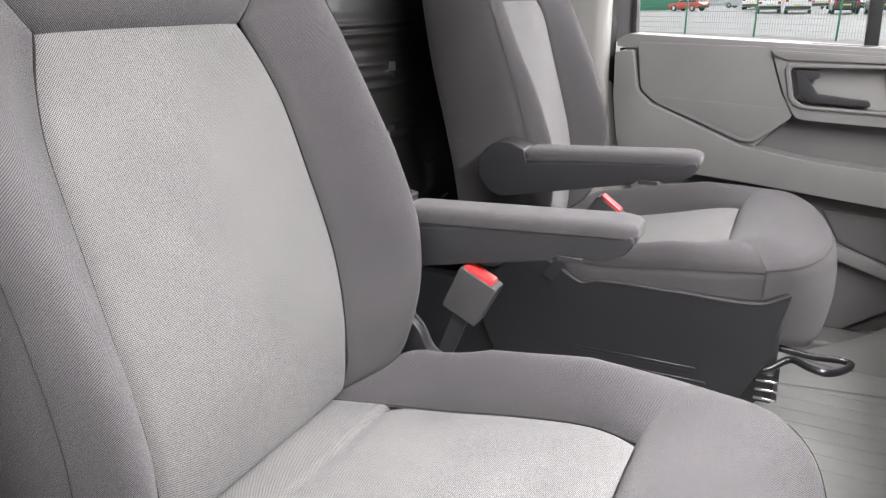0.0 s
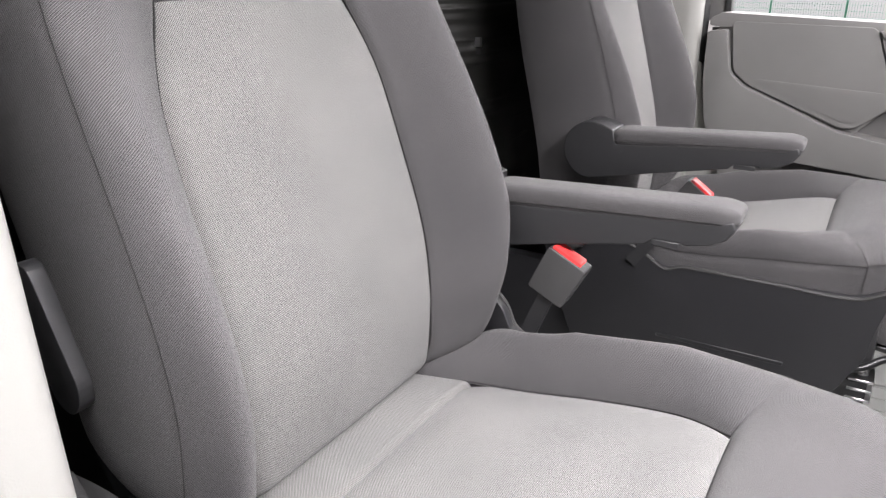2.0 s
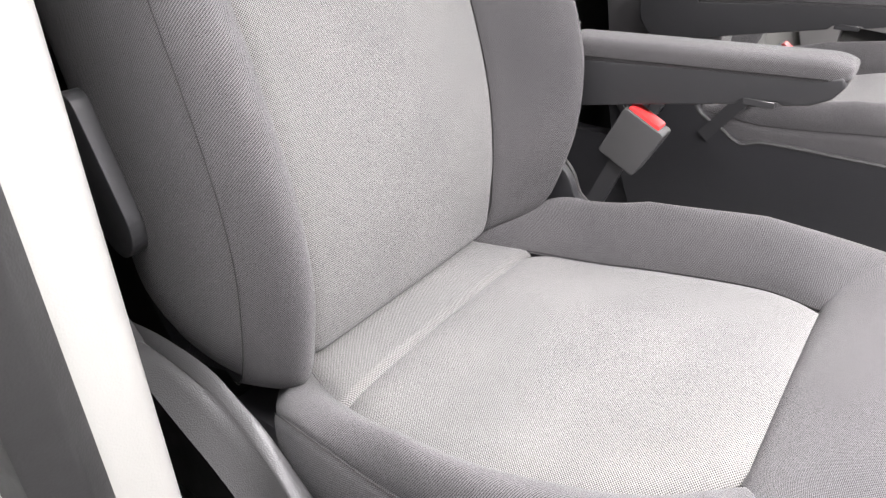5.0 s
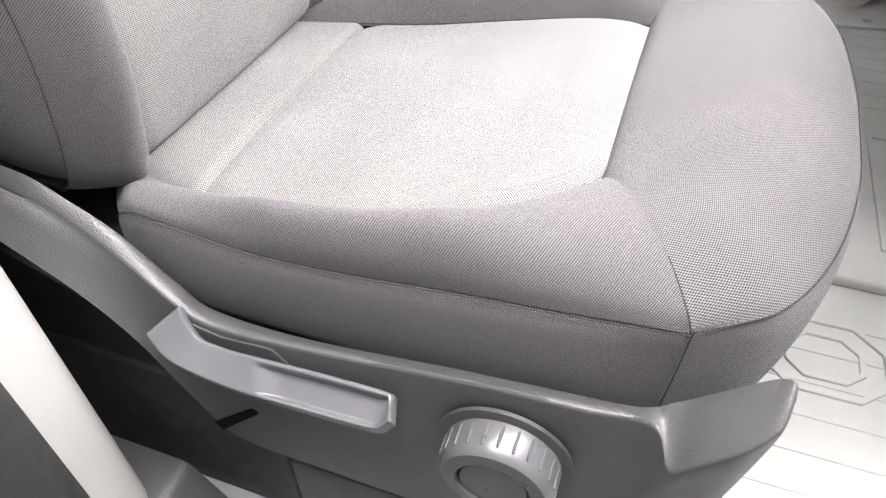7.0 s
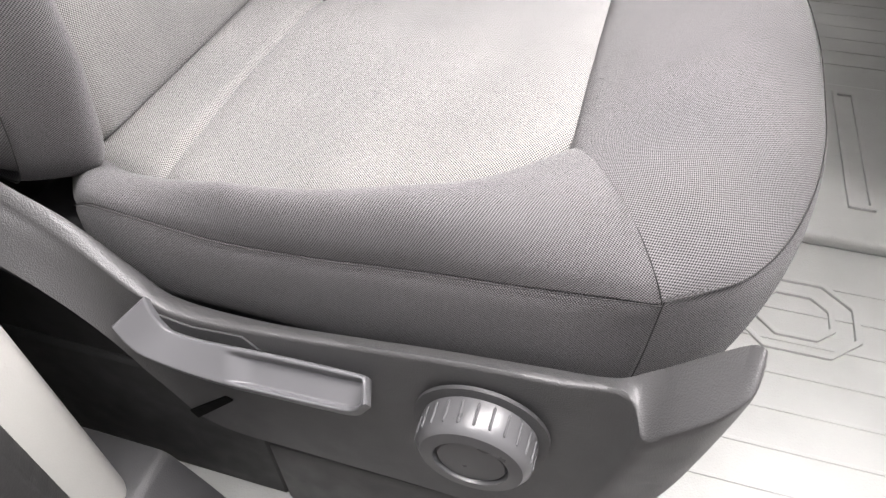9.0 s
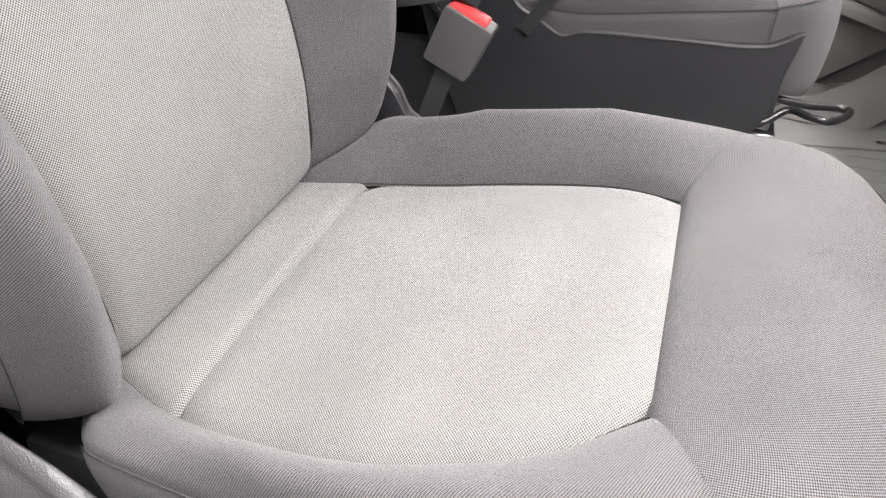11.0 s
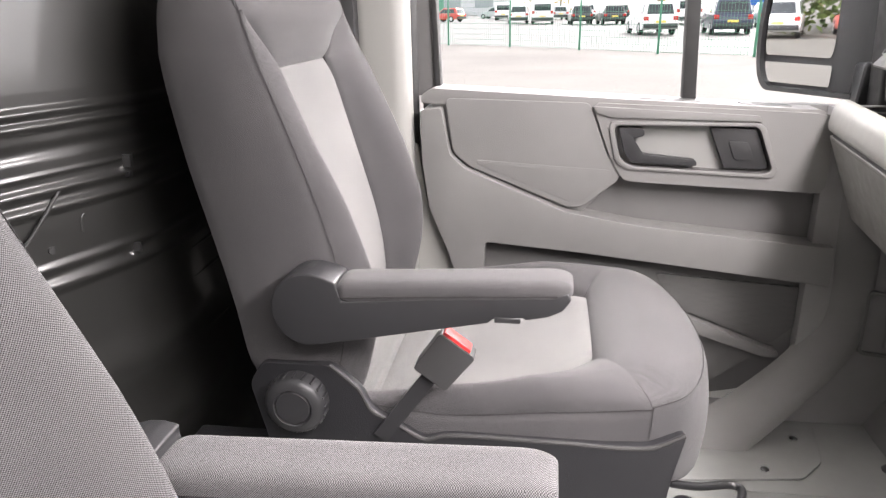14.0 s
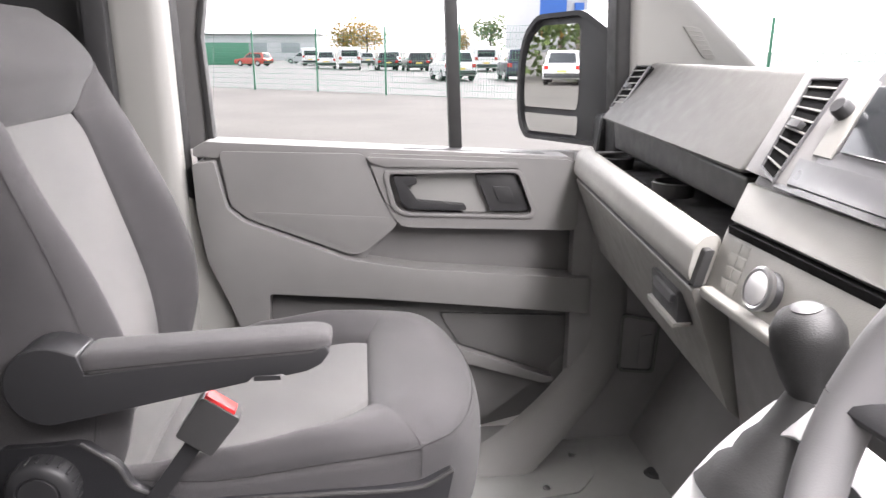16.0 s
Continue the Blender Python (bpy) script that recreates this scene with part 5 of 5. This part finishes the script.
for a in (0.0, math.pi, 1.5 * math.pi):
    d = up_way * math.sin(a) + side_way * math.cos(a)
    part("spoke", tube([tuple(hub + Vector((0.03, 0, -0.01)) + d * 0.05), tuple(hub + Vector((0.015, 0, -0.005)) + d * 0.12), tuple(hub + d * 0.185)], 0.014, 10, 12, squash=0.6), BLACK_SMOOTH, wheel)
part("column", turned([(0.05, 0.0), (0.055, 0.2), (0.0, 0.2)], hub + Vector((0.04, 0, -0.02)), (0.93, 0, -0.36), 24), BLACK_SMOOTH, wheel)

# ---- windscreen ----
setting("dash_top", hexa([(1.05, -0.9, 0.86), (1.6, -0.9, 0.78), (1.6, 0.9, 0.78), (1.05, 0.9, 0.86)], [(1.05, -0.9, 0.905), (1.6, -0.9, 0.82), (1.6, 0.9, 0.82), (1.05, 0.9, 0.905)], 0.0), DASH_UPPER, "pale dashboard top below the windscreen", "trim")
for sg in (1, -1):
    nm = "a_pillar_left" if sg > 0 else "a_pillar_right"
    setting(nm, prism([(0.985, 0.70), (1.40, 0.80), (1.21, 0.96), (1.07, 1.08), (0.90, 1.36), (0.86, 1.36), (0.965, 1.08)], sg * 0.87, sg * 0.93, "y", 0.02, 3), PILLAR, "cream plastic windscreen pillar trim", "trim")
tweeter = thing("tweeter", (1.12, 0.868, 0.96), "small pale cream loudspeaker grille in the windscreen pillar trim", "speaker")
rim_line = rounded([(1.078, 0.994), (1.120, 0.988), (1.162, 0.924), (1.133, 0.924)], 0.008)
part("grille", prism(rim_line, 0.866, 0.872, "y", 0.001), GRILLE_PALE, tweeter)
for i in range(6):
    k = (i + 0.5) / 6
    a = Vector((1.084, 0.988)).lerp(Vector((1.136, 0.928)), k)
    b = Vector((1.116, 0.984)).lerp(Vector((1.156, 0.928)), k)
    part("grille_rib", tube([(a.x, 0.8655, a.y), (b.x, 0.8655, b.y)], 0.0012, 6, 2), GRILLE_PALE, tweeter)
for sg in (1, -1):
    setting("door_seal_left" if sg > 0 else "door_seal_right", prism([(0.955, 0.66), (1.005, 0.66), (0.975, 1.10), (0.89, 1.30), (0.85, 1.30), (0.935, 1.08)], sg * 0.89, sg * 0.955, "y", 0.008, 3), RUBBER_SEAL, "black rubber seal round the front door edge", "trim")
ws = setting("windscreen", hexa([(1.58, -0.88, 0.80), (1.585, -0.88, 0.80), (1.585, 0.88, 0.80), (1.58, 0.88, 0.80)], [(0.98, -0.86, 1.38), (0.985, -0.86, 1.38), (0.985, 0.86, 1.38), (0.98, 0.86, 1.38)], 0.0), CLEAR_GLASS, "clear windscreen glass", "window", False)
ws.visible_shadow = False

# ---- door mirror ----
mir = thing("door_mirror", (0.95, 1.12, 0.70), "black door mirror with two mirror glasses", "mirror")
inner, outer_edge = Vector((0.932, 1.06, 0)), Vector((0.822, 1.232, 0))
along = (outer_edge - inner)
back_way = Vector((along.y, -along.x, 0)).normalized() * 1.0


def in_mirror(v):
    """From across (0 inner to 1 outer), depth behind the glass and height."""
    p = inner + along * v[0] + back_way * v[1]
    return Vector((p.x, p.y, v[2]))


van_side = thing("van_side", (-2.0, 0.98, -0.3), "white painted outer side of the van behind the door", "wall", kind="structure")
part("side_panel", box(-4.2, -0.02, 0.965, 0.992, -0.35, 1.75, 0.01), WHITE_PAINT, van_side)
part("rub_strip", box(-4.2, -0.02, 0.990, 1.004, -0.02, 0.10, 0.004), BLACK_SMOOTH, van_side, "black rubbing strip")
part("door_outer_panel", prism(rounded([(0.0, 0.70), (0.0, -0.30), (0.60, -0.30), (0.95, 0.05), (0.98, 0.66)], 0.02), 0.972, 0.990, "y", 0.004), WHITE_PAINT, door, "white painted outer door panel")
outer_handle = part("outer_handle", prism(rounded([(0.05, 0.50), (0.26, 0.49), (0.26, 0.46), (0.05, 0.465)], 0.01), 0.992, 1.024, "y", 0.008), BLACK_SMOOTH, door, "black outer door handle")
shell_o = rounded([(-0.36, 0.715), (0.96, 0.715), (1.10, 0.76), (1.12, 0.90), (1.02, 0.985), (0.80, 1.030), (0.05, 1.036), (-0.40, 0.98)], 0.09, 6)
part("housing", prism(shell_o, 0.006, 0.10, "y", 0.012, 3, lambda v: in_mirror((v[0], v[1], v[2]))), BLACK_SMOOTH, mir, "black plastic mirror housing")
part("housing_rim", frame_prism(ring_points(shell_o, 72), ring_points([((x - 0.4) * 0.90 + 0.42, (z - 0.87) * 0.93 + 0.87) for x, z in shell_o], 72), -0.010, 0.012, "y", 0.0, lambda v: in_mirror((v[0], v[1], v[2]))), BLACK_SMOOTH, mir)
part("mirror_glass", prism(rounded([(0.10, 0.798), (1.02, 0.798), (1.02, 0.905), (0.93, 0.968), (0.74, 1.003), (0.12, 1.006)], 0.05, 5), -0.001, 0.008, "y", 0.0, 1, lambda v: in_mirror((v[0], v[1], v[2]))), MIRROR, mir, "large mirror glass")
part("wide_angle_glass", prism(rounded([(0.10, 0.735), (0.96, 0.735), (1.0, 0.782), (0.10, 0.782)], 0.015), -0.001, 0.008, "y", 0.0, 1, lambda v: in_mirror((v[0], v[1], v[2]))), MIRROR, mir, "small wide-angle mirror glass")
part("mirror_arm", hexa([(0.93, 0.955, 0.70), (1.02, 0.955, 0.70), (1.02, 1.08, 0.71), (0.96, 1.08, 0.71)], [(0.94, 0.955, 0.80), (1.02, 0.955, 0.80), (1.02, 1.08, 0.79), (0.96, 1.08, 0.79)], 0.012), BLACK_SMOOTH, mir)

# ---- outside ----
GROUND_Z = -0.65


def concrete():
    m, n, l, bsdf = material("pale_yard_concrete", (0.4, 0.39, 0.37), 0.85)
    a, b = noise_tex(n, l, 0.25, 6), noise_tex(n, l, 30, 5)
    col = ramp(n, l, a, [(0.3, (0.068, 0.061, 0.053)), (0.7, (0.104, 0.094, 0.083))])
    fine = ramp(n, l, b, [(0.3, (0.85, 0.85, 0.85)), (0.7, (1.1, 1.1, 1.1))])
    k = n.new("ShaderNodeMix")
    k.data_type, k.blend_type = "RGBA", "MULTIPLY"
    k.inputs["Factor"].default_value = 1.0
    l.new(col, k.inputs[6])
    l.new(fine, k.inputs[7])
    l.new(k.outputs[2], bsdf.inputs["Base Color"])
    return m


CONCRETE = concrete()
g = bmesh.new()
vs = [g.verts.new((x, y, GROUND_Z)) for x, y in ((-1500, -1500), (1500, -1500), (1500, 1500), (-1500, 1500))]
g.faces.new(vs)
setting("ground", g, CONCRETE, "pale concrete yard", "ground", False)



def leafy(name, base, far):
    m, n, l, bsdf = material(name, base, 0.75)
    t = noise_tex(n, l, 1.2, 4)
    l.new(ramp(n, l, t, [(0.35, base), (0.7, far)]), bsdf.inputs["Base Color"])
    return m


LEAF_GREEN = leafy("green_leaves", (0.05, 0.085, 0.025), (0.12, 0.16, 0.04))
LEAF_AUTUMN = leafy("autumn_leaves", (0.16, 0.13, 0.02), (0.42, 0.22, 0.03))
BARK = leafy("bark", (0.06, 0.045, 0.035), (0.10, 0.08, 0.06))
TYRE = material("tyre_rubber", (0.02, 0.02, 0.02), 0.8)[0]
CAR_GLASS = material("dark_car_glass", (0.02, 0.024, 0.028), 0.06)[0]
TAIL_RED = material("red_tail_lamp", (0.45, 0.02, 0.015), 0.25)[0]
PLATE = material("pale_number_plate", (0.75, 0.60, 0.12), 0.5)[0]
FENCE_GREEN = material("green_fence_steel", (0.05, 0.20, 0.12), 0.45)[0]
ASPHALT = leafy("grey_asphalt", (0.062, 0.060, 0.056), (0.095, 0.092, 0.086))


def paint(name, base):
    m, n, l, bsdf = material(name, base, 0.3)
    bsdf.inputs["Coat Weight"].default_value = 0.6
    return m


# plain unseen wall, added to hold back low sky light at the open door
BLOCK_GREY = leafy("grey_sky_block", (0.10, 0.098, 0.095), (0.14, 0.137, 0.132))
setting("wall_sky_block", box(-7.0, 7.0, -2.75, -2.55, GROUND_Z, 2.3, 0.02), BLOCK_GREY, "unseen plain grey wall added to block low sky light", "wall")

# yard beyond the fence
g = bmesh.new()
g.faces.new([g.verts.new((x, y, GROUND_Z + 0.01)) for x, y in ((-120, 33), (-6, 33), (9.0, 20.2), (150, 18), (150, 140), (-120, 140))])
setting("car_park", up(g, (0, 0, 1)), ASPHALT, "grey asphalt car park", "ground", False)

# mesh fence
fence = thing("mesh_fence", (1.3, 26.0, GROUND_Z), "green welded mesh fence on slim posts", "fence")
posts = [(-10.2, 34.8), (-7.1, 32.9), (-4.2, 30.9), (-1.4, 29.0), (1.3, 26.3), (3.75, 23.8), (6.3, 22.0), (9.0, 20.2), (11.8, 18.4), (14.6, 16.6)]
for (ax, ay), (bx, by) in zip(posts, posts[1:]):
    a, b = Vector((ax, ay, 0)), Vector((bx, by, 0))
    part("post", box(ax - 0.035, ax + 0.035, ay - 0.035, ay + 0.035, GROUND_Z, GROUND_Z + 2.5, 0.005), FENCE_GREEN, fence)
    bm = bmesh.new()

    def wire(p, q, r):
        d = (q - p).normalized()
        s1 = d.cross(Vector((0.3, 0.9, 0.1))).normalized() * r
        s2 = d.cross(s1).normalized() * r
        lo, hi = [bm.verts.new(p + k) for k in (s1, s2, -s1 - s2)], [bm.verts.new(q + k) for k in (s1, s2, -s1 - s2)]
        for i in range(3):
            bm.faces.new((lo[i], lo[(i + 1) % 3], hi[(i + 1) % 3], hi[i]))

    for k in range(1, 30):
        p = a.lerp(b, k / 30)
        wire(Vector((p.x, p.y, GROUND_Z + 0.05)), Vector((p.x, p.y, GROUND_Z + 2.4)), 0.004)
    for k in range(12):
        z = GROUND_Z + 0.06 + 0.213 * k
        wire(Vector((a.x, a.y, z)), Vector((b.x, b.y, z)), 0.005)
    part("mesh_panel", bm, FENCE_GREEN, fence, smooth=False)


def car(name, colour, label, kind, length=4.4, width=1.84, high=1.65):
    """A parked car, its nose along +y, standing on the ground at its own origin."""
    ob = thing(name, (0, 0, 0), label, kind, "parked cars")
    h = high
    if kind == "van":
        side = [(-length / 2, 0.35), (-length / 2, h * 0.95), (-length / 2 + 0.15, h), (length / 2 - 1.5, h), (length / 2 - 0.8, h * 0.66), (length / 2 - 0.1, h * 0.52), (length / 2, 0.4), (length / 2 - 0.2, 0.25), (-length / 2 + 0.2, 0.25)]
    else:
        side = [(-length / 2, 0.45), (-length / 2 - 0.02, 0.75), (-length / 2 + 0.08, h * 0.60), (length / 2 - 1.25, h * 0.60), (length / 2 - 0.15, h * 0.50), (length / 2, 0.55), (length / 2 - 0.1, 0.28), (-length / 2 + 0.15, 0.28)]

    def at(v):
        return Vector((v[1], v[0], v[2]))

    body = part("body", prism(rounded(side, 0.12, 3), -width / 2, width / 2, "y", 0.09, 3, at), colour, ob)
    if kind != "van":
        w = width / 2
        cab = hexa([(-w + 0.06, -length / 2 + 0.08, h * 0.58), (w - 0.06, -length / 2 + 0.08, h * 0.58), (w - 0.06, length / 2 - 1.2, h * 0.58), (-w + 0.06, length / 2 - 1.2, h * 0.58)],
                   [(-w + 0.22, -length / 2 + 0.35, h), (w - 0.22, -length / 2 + 0.35, h), (w - 0.22, length / 2 - 2.0, h), (-w + 0.22, length / 2 - 2.0, h)], 0.07)
        part("cabin", cab, colour, ob)
        y0, y1 = -length / 2 + 0.08, -length / 2 + 0.35
        part("rear_window", hexa([(-w + 0.22, y0 + 0.03, h * 0.63), (w - 0.22, y0 + 0.03, h * 0.63), (w - 0.22, y0 + 0.1, h * 0.63), (-w + 0.22, y0 + 0.1, h * 0.63)], [(-w + 0.32, y1 - 0.08, h * 0.93), (w - 0.32, y1 - 0.08, h * 0.93), (w - 0.32, y1, h * 0.93), (-w + 0.32, y1, h * 0.93)], 0.01), CAR_GLASS, ob)
        for sg in (1, -1):
            part("side_window", hexa([(sg * (w - 0.055), y0 + 0.3, h * 0.63), (sg * (w - 0.055), length / 2 - 1.45, h * 0.63), (sg * (w - 0.12), length / 2 - 1.45, h * 0.63), (sg * (w - 0.12), y0 + 0.3, h * 0.63)],
                                     [(sg * (w - 0.17), y0 + 0.5, h * 0.93), (sg * (w - 0.17), length / 2 - 2.0, h * 0.93), (sg * (w - 0.25), length / 2 - 2.0, h * 0.93), (sg * (w - 0.25), y0 + 0.5, h * 0.93)], 0.01), CAR_GLASS, ob)
    else:
        for sg in (1, -1):
            part("side_window", box(sg * width / 2 - 0.02, sg * width / 2 + 0.01, length / 2 - 2.0, length / 2 - 1.2, h * 0.62, h * 0.88, 0.004), CAR_GLASS, ob)
        part("rear_window", box(-width / 2 + 0.25, width / 2 - 0.25, -length / 2 - 0.01, -length / 2 + 0.02, h * 0.58, h * 0.85, 0.004), CAR_GLASS, ob)
    for sx in (1, -1):
        part("tail_lamp", box(sx * (width / 2 - 0.16) - 0.12, sx * (width / 2 - 0.16) + 0.12, -length / 2 - 0.03, -length / 2 + 0.05, h * 0.45, h * 0.57, 0.01), TAIL_RED, ob)
        for sy in (1, -1):
            tyre = part("wheel", turned([(0.0, 0.0), (0.30, 0.0), (0.33, 0.03), (0.33, 0.19), (0.30, 0.22), (0.0, 0.22)], (sx * (width / 2 - 0.20), sy * (length / 2 - 0.85), 0.33), (sx, 0, 0), 20), TYRE, ob)
            part("rim", turned([(0.0, 0.225), (0.19, 0.225), (0.20, 0.215), (0.0, 0.21)], (sx * (width / 2 - 0.20), sy * (length / 2 - 0.85), 0.33), (sx, 0, 0), 16), STEEL, tyre)
    part("bumper", box(-width / 2 + 0.05, width / 2 - 0.05, -length / 2 - 0.05, -length / 2 + 0.1, 0.36, 0.58, 0.02), BLACK_SMOOTH, ob)
    part("number_plate", box(-0.26, 0.26, -length / 2 - 0.06, -length / 2 - 0.04, 0.62, 0.73, 0.002), PLATE, ob)
    return ob


WHITE_CAR, NAVY, BLACK_CAR, RED_CAR, SILVER, TEAL = (paint(n, c) for n, c in (("white_car_paint", (0.8, 0.8, 0.8)), ("navy_car_paint", (0.02, 0.03, 0.06)), ("black_car_paint", (0.015, 0.015, 0.017)), ("red_car_paint", (0.45, 0.03, 0.015)), ("silver_car_paint", (0.45, 0.46, 0.47)), ("teal_car_paint", (0.03, 0.12, 0.14))))
kinds = {
    "white_suv": car("parked_suv", WHITE_CAR, "white parked sport-utility car on the car park", "car"),
    "navy_suv": car("parked_suv", NAVY, "dark blue parked sport-utility car on the car park", "car", 4.5, 1.9, 1.72),
    "dark_car": car("parked_car", BLACK_CAR, "black parked car on the car park", "car", 4.4, 1.8, 1.5),
    "red_car": car("parked_car", RED_CAR, "red parked car far off on the car park", "car", 4.1, 1.75, 1.48),
    "silver_car": car("parked_car", SILVER, "silver parked car on the car park", "car", 4.4, 1.8, 1.5),
    "teal_car": car("parked_car", TEAL, "teal parked car on the car park", "car", 4.2, 1.78, 1.5),
    "white_van": car("parked_van", WHITE_CAR, "white parked panel van on the car park", "van", 5.2, 1.95, 2.0),
}
spots = [("white_suv", 5.6, 40.5, 6), ("navy_suv", 9.3, 39.5, -4), ("dark_car", 5.0, 61, 5), ("dark_car", 2.6, 63, 3), ("white_van", -0.6, 67, 0), ("white_suv", -3.0, 70, 4),
         ("red_car", -11.6, 82, 60), ("silver_car", -7.6, 100, 70), ("teal_car", 14.2, 50, -5), ("silver_car", 8.0, 58, 2), ("white_van", 10.6, 60, 0), ("white_suv", 13.2, 62, 1),
         ("dark_car", 17.0, 60, -3), ("white_suv", 20.0, 58, 0), ("silver_car", 0.8, 84, 10), ("white_suv", 4.2, 86, 0), ("dark_car", 8.0, 88, 4), ("silver_car", 12.0, 86, 0), ("white_van", -5.5, 88, 0), ("white_van", 16.8, 45, 80),
         ("white_suv", -34, 6.4, 85), ("red_car", -36, 3.4, 80), ("silver_car", -35, 10.5, 80)]
used = set()
for nm, x, y, turn in spots:
    m = pose(x, y, GROUND_Z + 0.01, 0, 0, turn)
    if nm in used:
        copy_thing(kinds[nm], m)
    else:
        kinds[nm].matrix_basis = m
        used.add(nm)


def tree(name, leaf, label, high, wide, seed, low=0.45):
    """A tree: tapered trunk, limbs, and a crown of many small leaf clumps."""
    rng = random.Random(seed)
    ob = thing(name, (0, 0, 0), label, "tree", "trees by the car park")
    trunk = part("trunk", turned([(0.22, 0.0), (0.16, high * 0.25), (0.10, high * 0.6), (0.0, high * 0.85)], (0, 0, 0), (0, 0, 1), 10), BARK, ob)
    for i in range(6):
        a = i * 1.05
        part("limb", tube([(0, 0, high * (0.28 + 0.05 * i)), (math.cos(a) * wide * 0.25, math.sin(a) * wide * 0.25, high * (0.45 + 0.05 * i)), (math.cos(a) * wide * 0.42, math.sin(a) * wide * 0.42, high * (0.52 + 0.06 * i))], 0.05, 6, 6), BARK, trunk)
    verts, faces = [], []
    blobs = [(rng.uniform(-0.3, 0.3) * wide, rng.uniform(-0.3, 0.3) * wide, high * rng.uniform(low, 0.85), wide * rng.uniform(0.18, 0.32)) for _ in range(14)]
    for i in range(1500):
        bx, by, bz, r = rng.choice(blobs)
        d = Vector((rng.gauss(0, 1), rng.gauss(0, 1), rng.gauss(0, 1))).normalized() * r * rng.uniform(0.6, 1.05)
        c = Vector((bx, by, bz)) + d
        u = Vector((rng.gauss(0, 1), rng.gauss(0, 1), rng.gauss(0, 1))).normalized()
        w = u.orthogonal().normalized()
        k = rng.uniform(0.10, 0.26)
        n = len(verts)
        verts += [tuple(c + u * k), tuple(c + w * k * 0.7), tuple(c - u * k), tuple(c - w * k * 0.7)]
        faces.append((n, n + 1, n + 2, n + 3))
    me = bpy.data.meshes.new("crown")
    me.from_pydata(verts, [], faces)
    me.materials.append(leaf)
    crown = new("crown", me)
    crown.parent = ob
    return ob


green_tree = tree("tree", LEAF_GREEN, "green leafy tree behind the car park", 7.5, 6.0, 3)
autumn_tree = tree("tree", LEAF_AUTUMN, "orange autumn tree behind the car park", 7.0, 6.5, 8)
green_tree.matrix_basis = pose(28, 112, GROUND_Z, 0, 0, 20)
autumn_tree.matrix_basis = pose(1.5, 118, GROUND_Z)
bushy_tree = tree("tree", LEAF_GREEN, "bushy green tree with low branches by the yard", 8.5, 6.5, 21, 0.14)
bushy_tree.matrix_basis = pose(-40, 2.0, GROUND_Z, 0, 0, 40)
for x, y, s in ((-39, 6.4, 1.0), (-42, 10.8, 1.1), (-38, 15.0, 1.0), (-43, -2.5, 1.1), (-46, 4.2, 1.3)):
    o = copy_thing(bushy_tree, pose(x, y, GROUND_Z, 0, 0, y * 53 % 360))
    o.scale = (s, s, s)
for x, y, s, k in ((22, 118, 1.0, 0), (33, 108, 1.1, 0), (38, 104, 1.0, 0), (17, 122, 0.8, 1), (-2.5, 122, 0.9, 1), (-49, 9.0, 1.4, 1)):
    o = copy_thing(autumn_tree if k else green_tree, pose(x, y, GROUND_Z, 0, 0, x * 37 % 360))
    o.scale = (s, s, s)

# buildings beyond the car park
CLADDING = plastic("pale_cladding", (0.55, 0.56, 0.57), 0.6, 4, 0.1)
SHED_GLASS = material("grey_shed_glazing", (0.30, 0.33, 0.34), 0.3)[0]
BLUE_PANEL = material("blue_showroom_panel", (0.02, 0.12, 0.45), 0.35)[0]
shed = thing("warehouse", (-30, 140, GROUND_Z), "long low pale clad warehouse far off", "building")
part("wall", box(-62, -8, 140, 160, GROUND_Z, 4.2, 0.1), CLADDING, shed)
part("roof", prism([(138.5, 4.2), (161.5, 4.2), (150, 6.4)], -63, -7, "x", 0.05), SILVER, shed)
for i in range(8):
    part("window", box(-58 + i * 6.2, -54.5 + i * 6.2, 139.9, 140.1, 0.8, 2.6, 0.02), SHED_GLASS, shed)
show = thing("showroom", (26, 90, GROUND_Z), "white showroom with blue panels", "building")
part("wall", box(20, 25, 76.2, 96, GROUND_Z, 7.5, 0.1), CLADDING, show)
part("fascia", box(19.6, 22.5, 75.8, 76.2, 0.6, 8.2, 0.05), BLUE_PANEL, show, "blue fascia panel")
for i, z in enumerate((1.8, 4.6, 6.4)):
    part("sign_panel", box(22.6 + i * 0.8, 23.6 + i * 0.8, 75.7, 76.1, z, z + 1.4, 0.04), BLUE_PANEL if i % 2 else CLADDING, show)
part("window", box(22.8, 24.8, 75.9, 76.15, 0.0, 1.7, 0.02), CAR_GLASS, show)
hedge_fence = thing("palisade_fence", (-18, 78, GROUND_Z), "far green palisade fence", "fence")
part("palisade", box(-40, -13.5, 92, 92.1, GROUND_Z, 2.0, 0.01), FENCE_GREEN, hedge_fence)

driver_seat = seat("driver_seat", "charcoal and silver-grey cloth driver seat with armrest", 0.0, DRIVER_Y, 1, True)
passenger_seat = seat("passenger_seat", "charcoal and silver-grey cloth passenger seat with armrest", PASSENGER_X, PASSENGER_Y, -1, False)
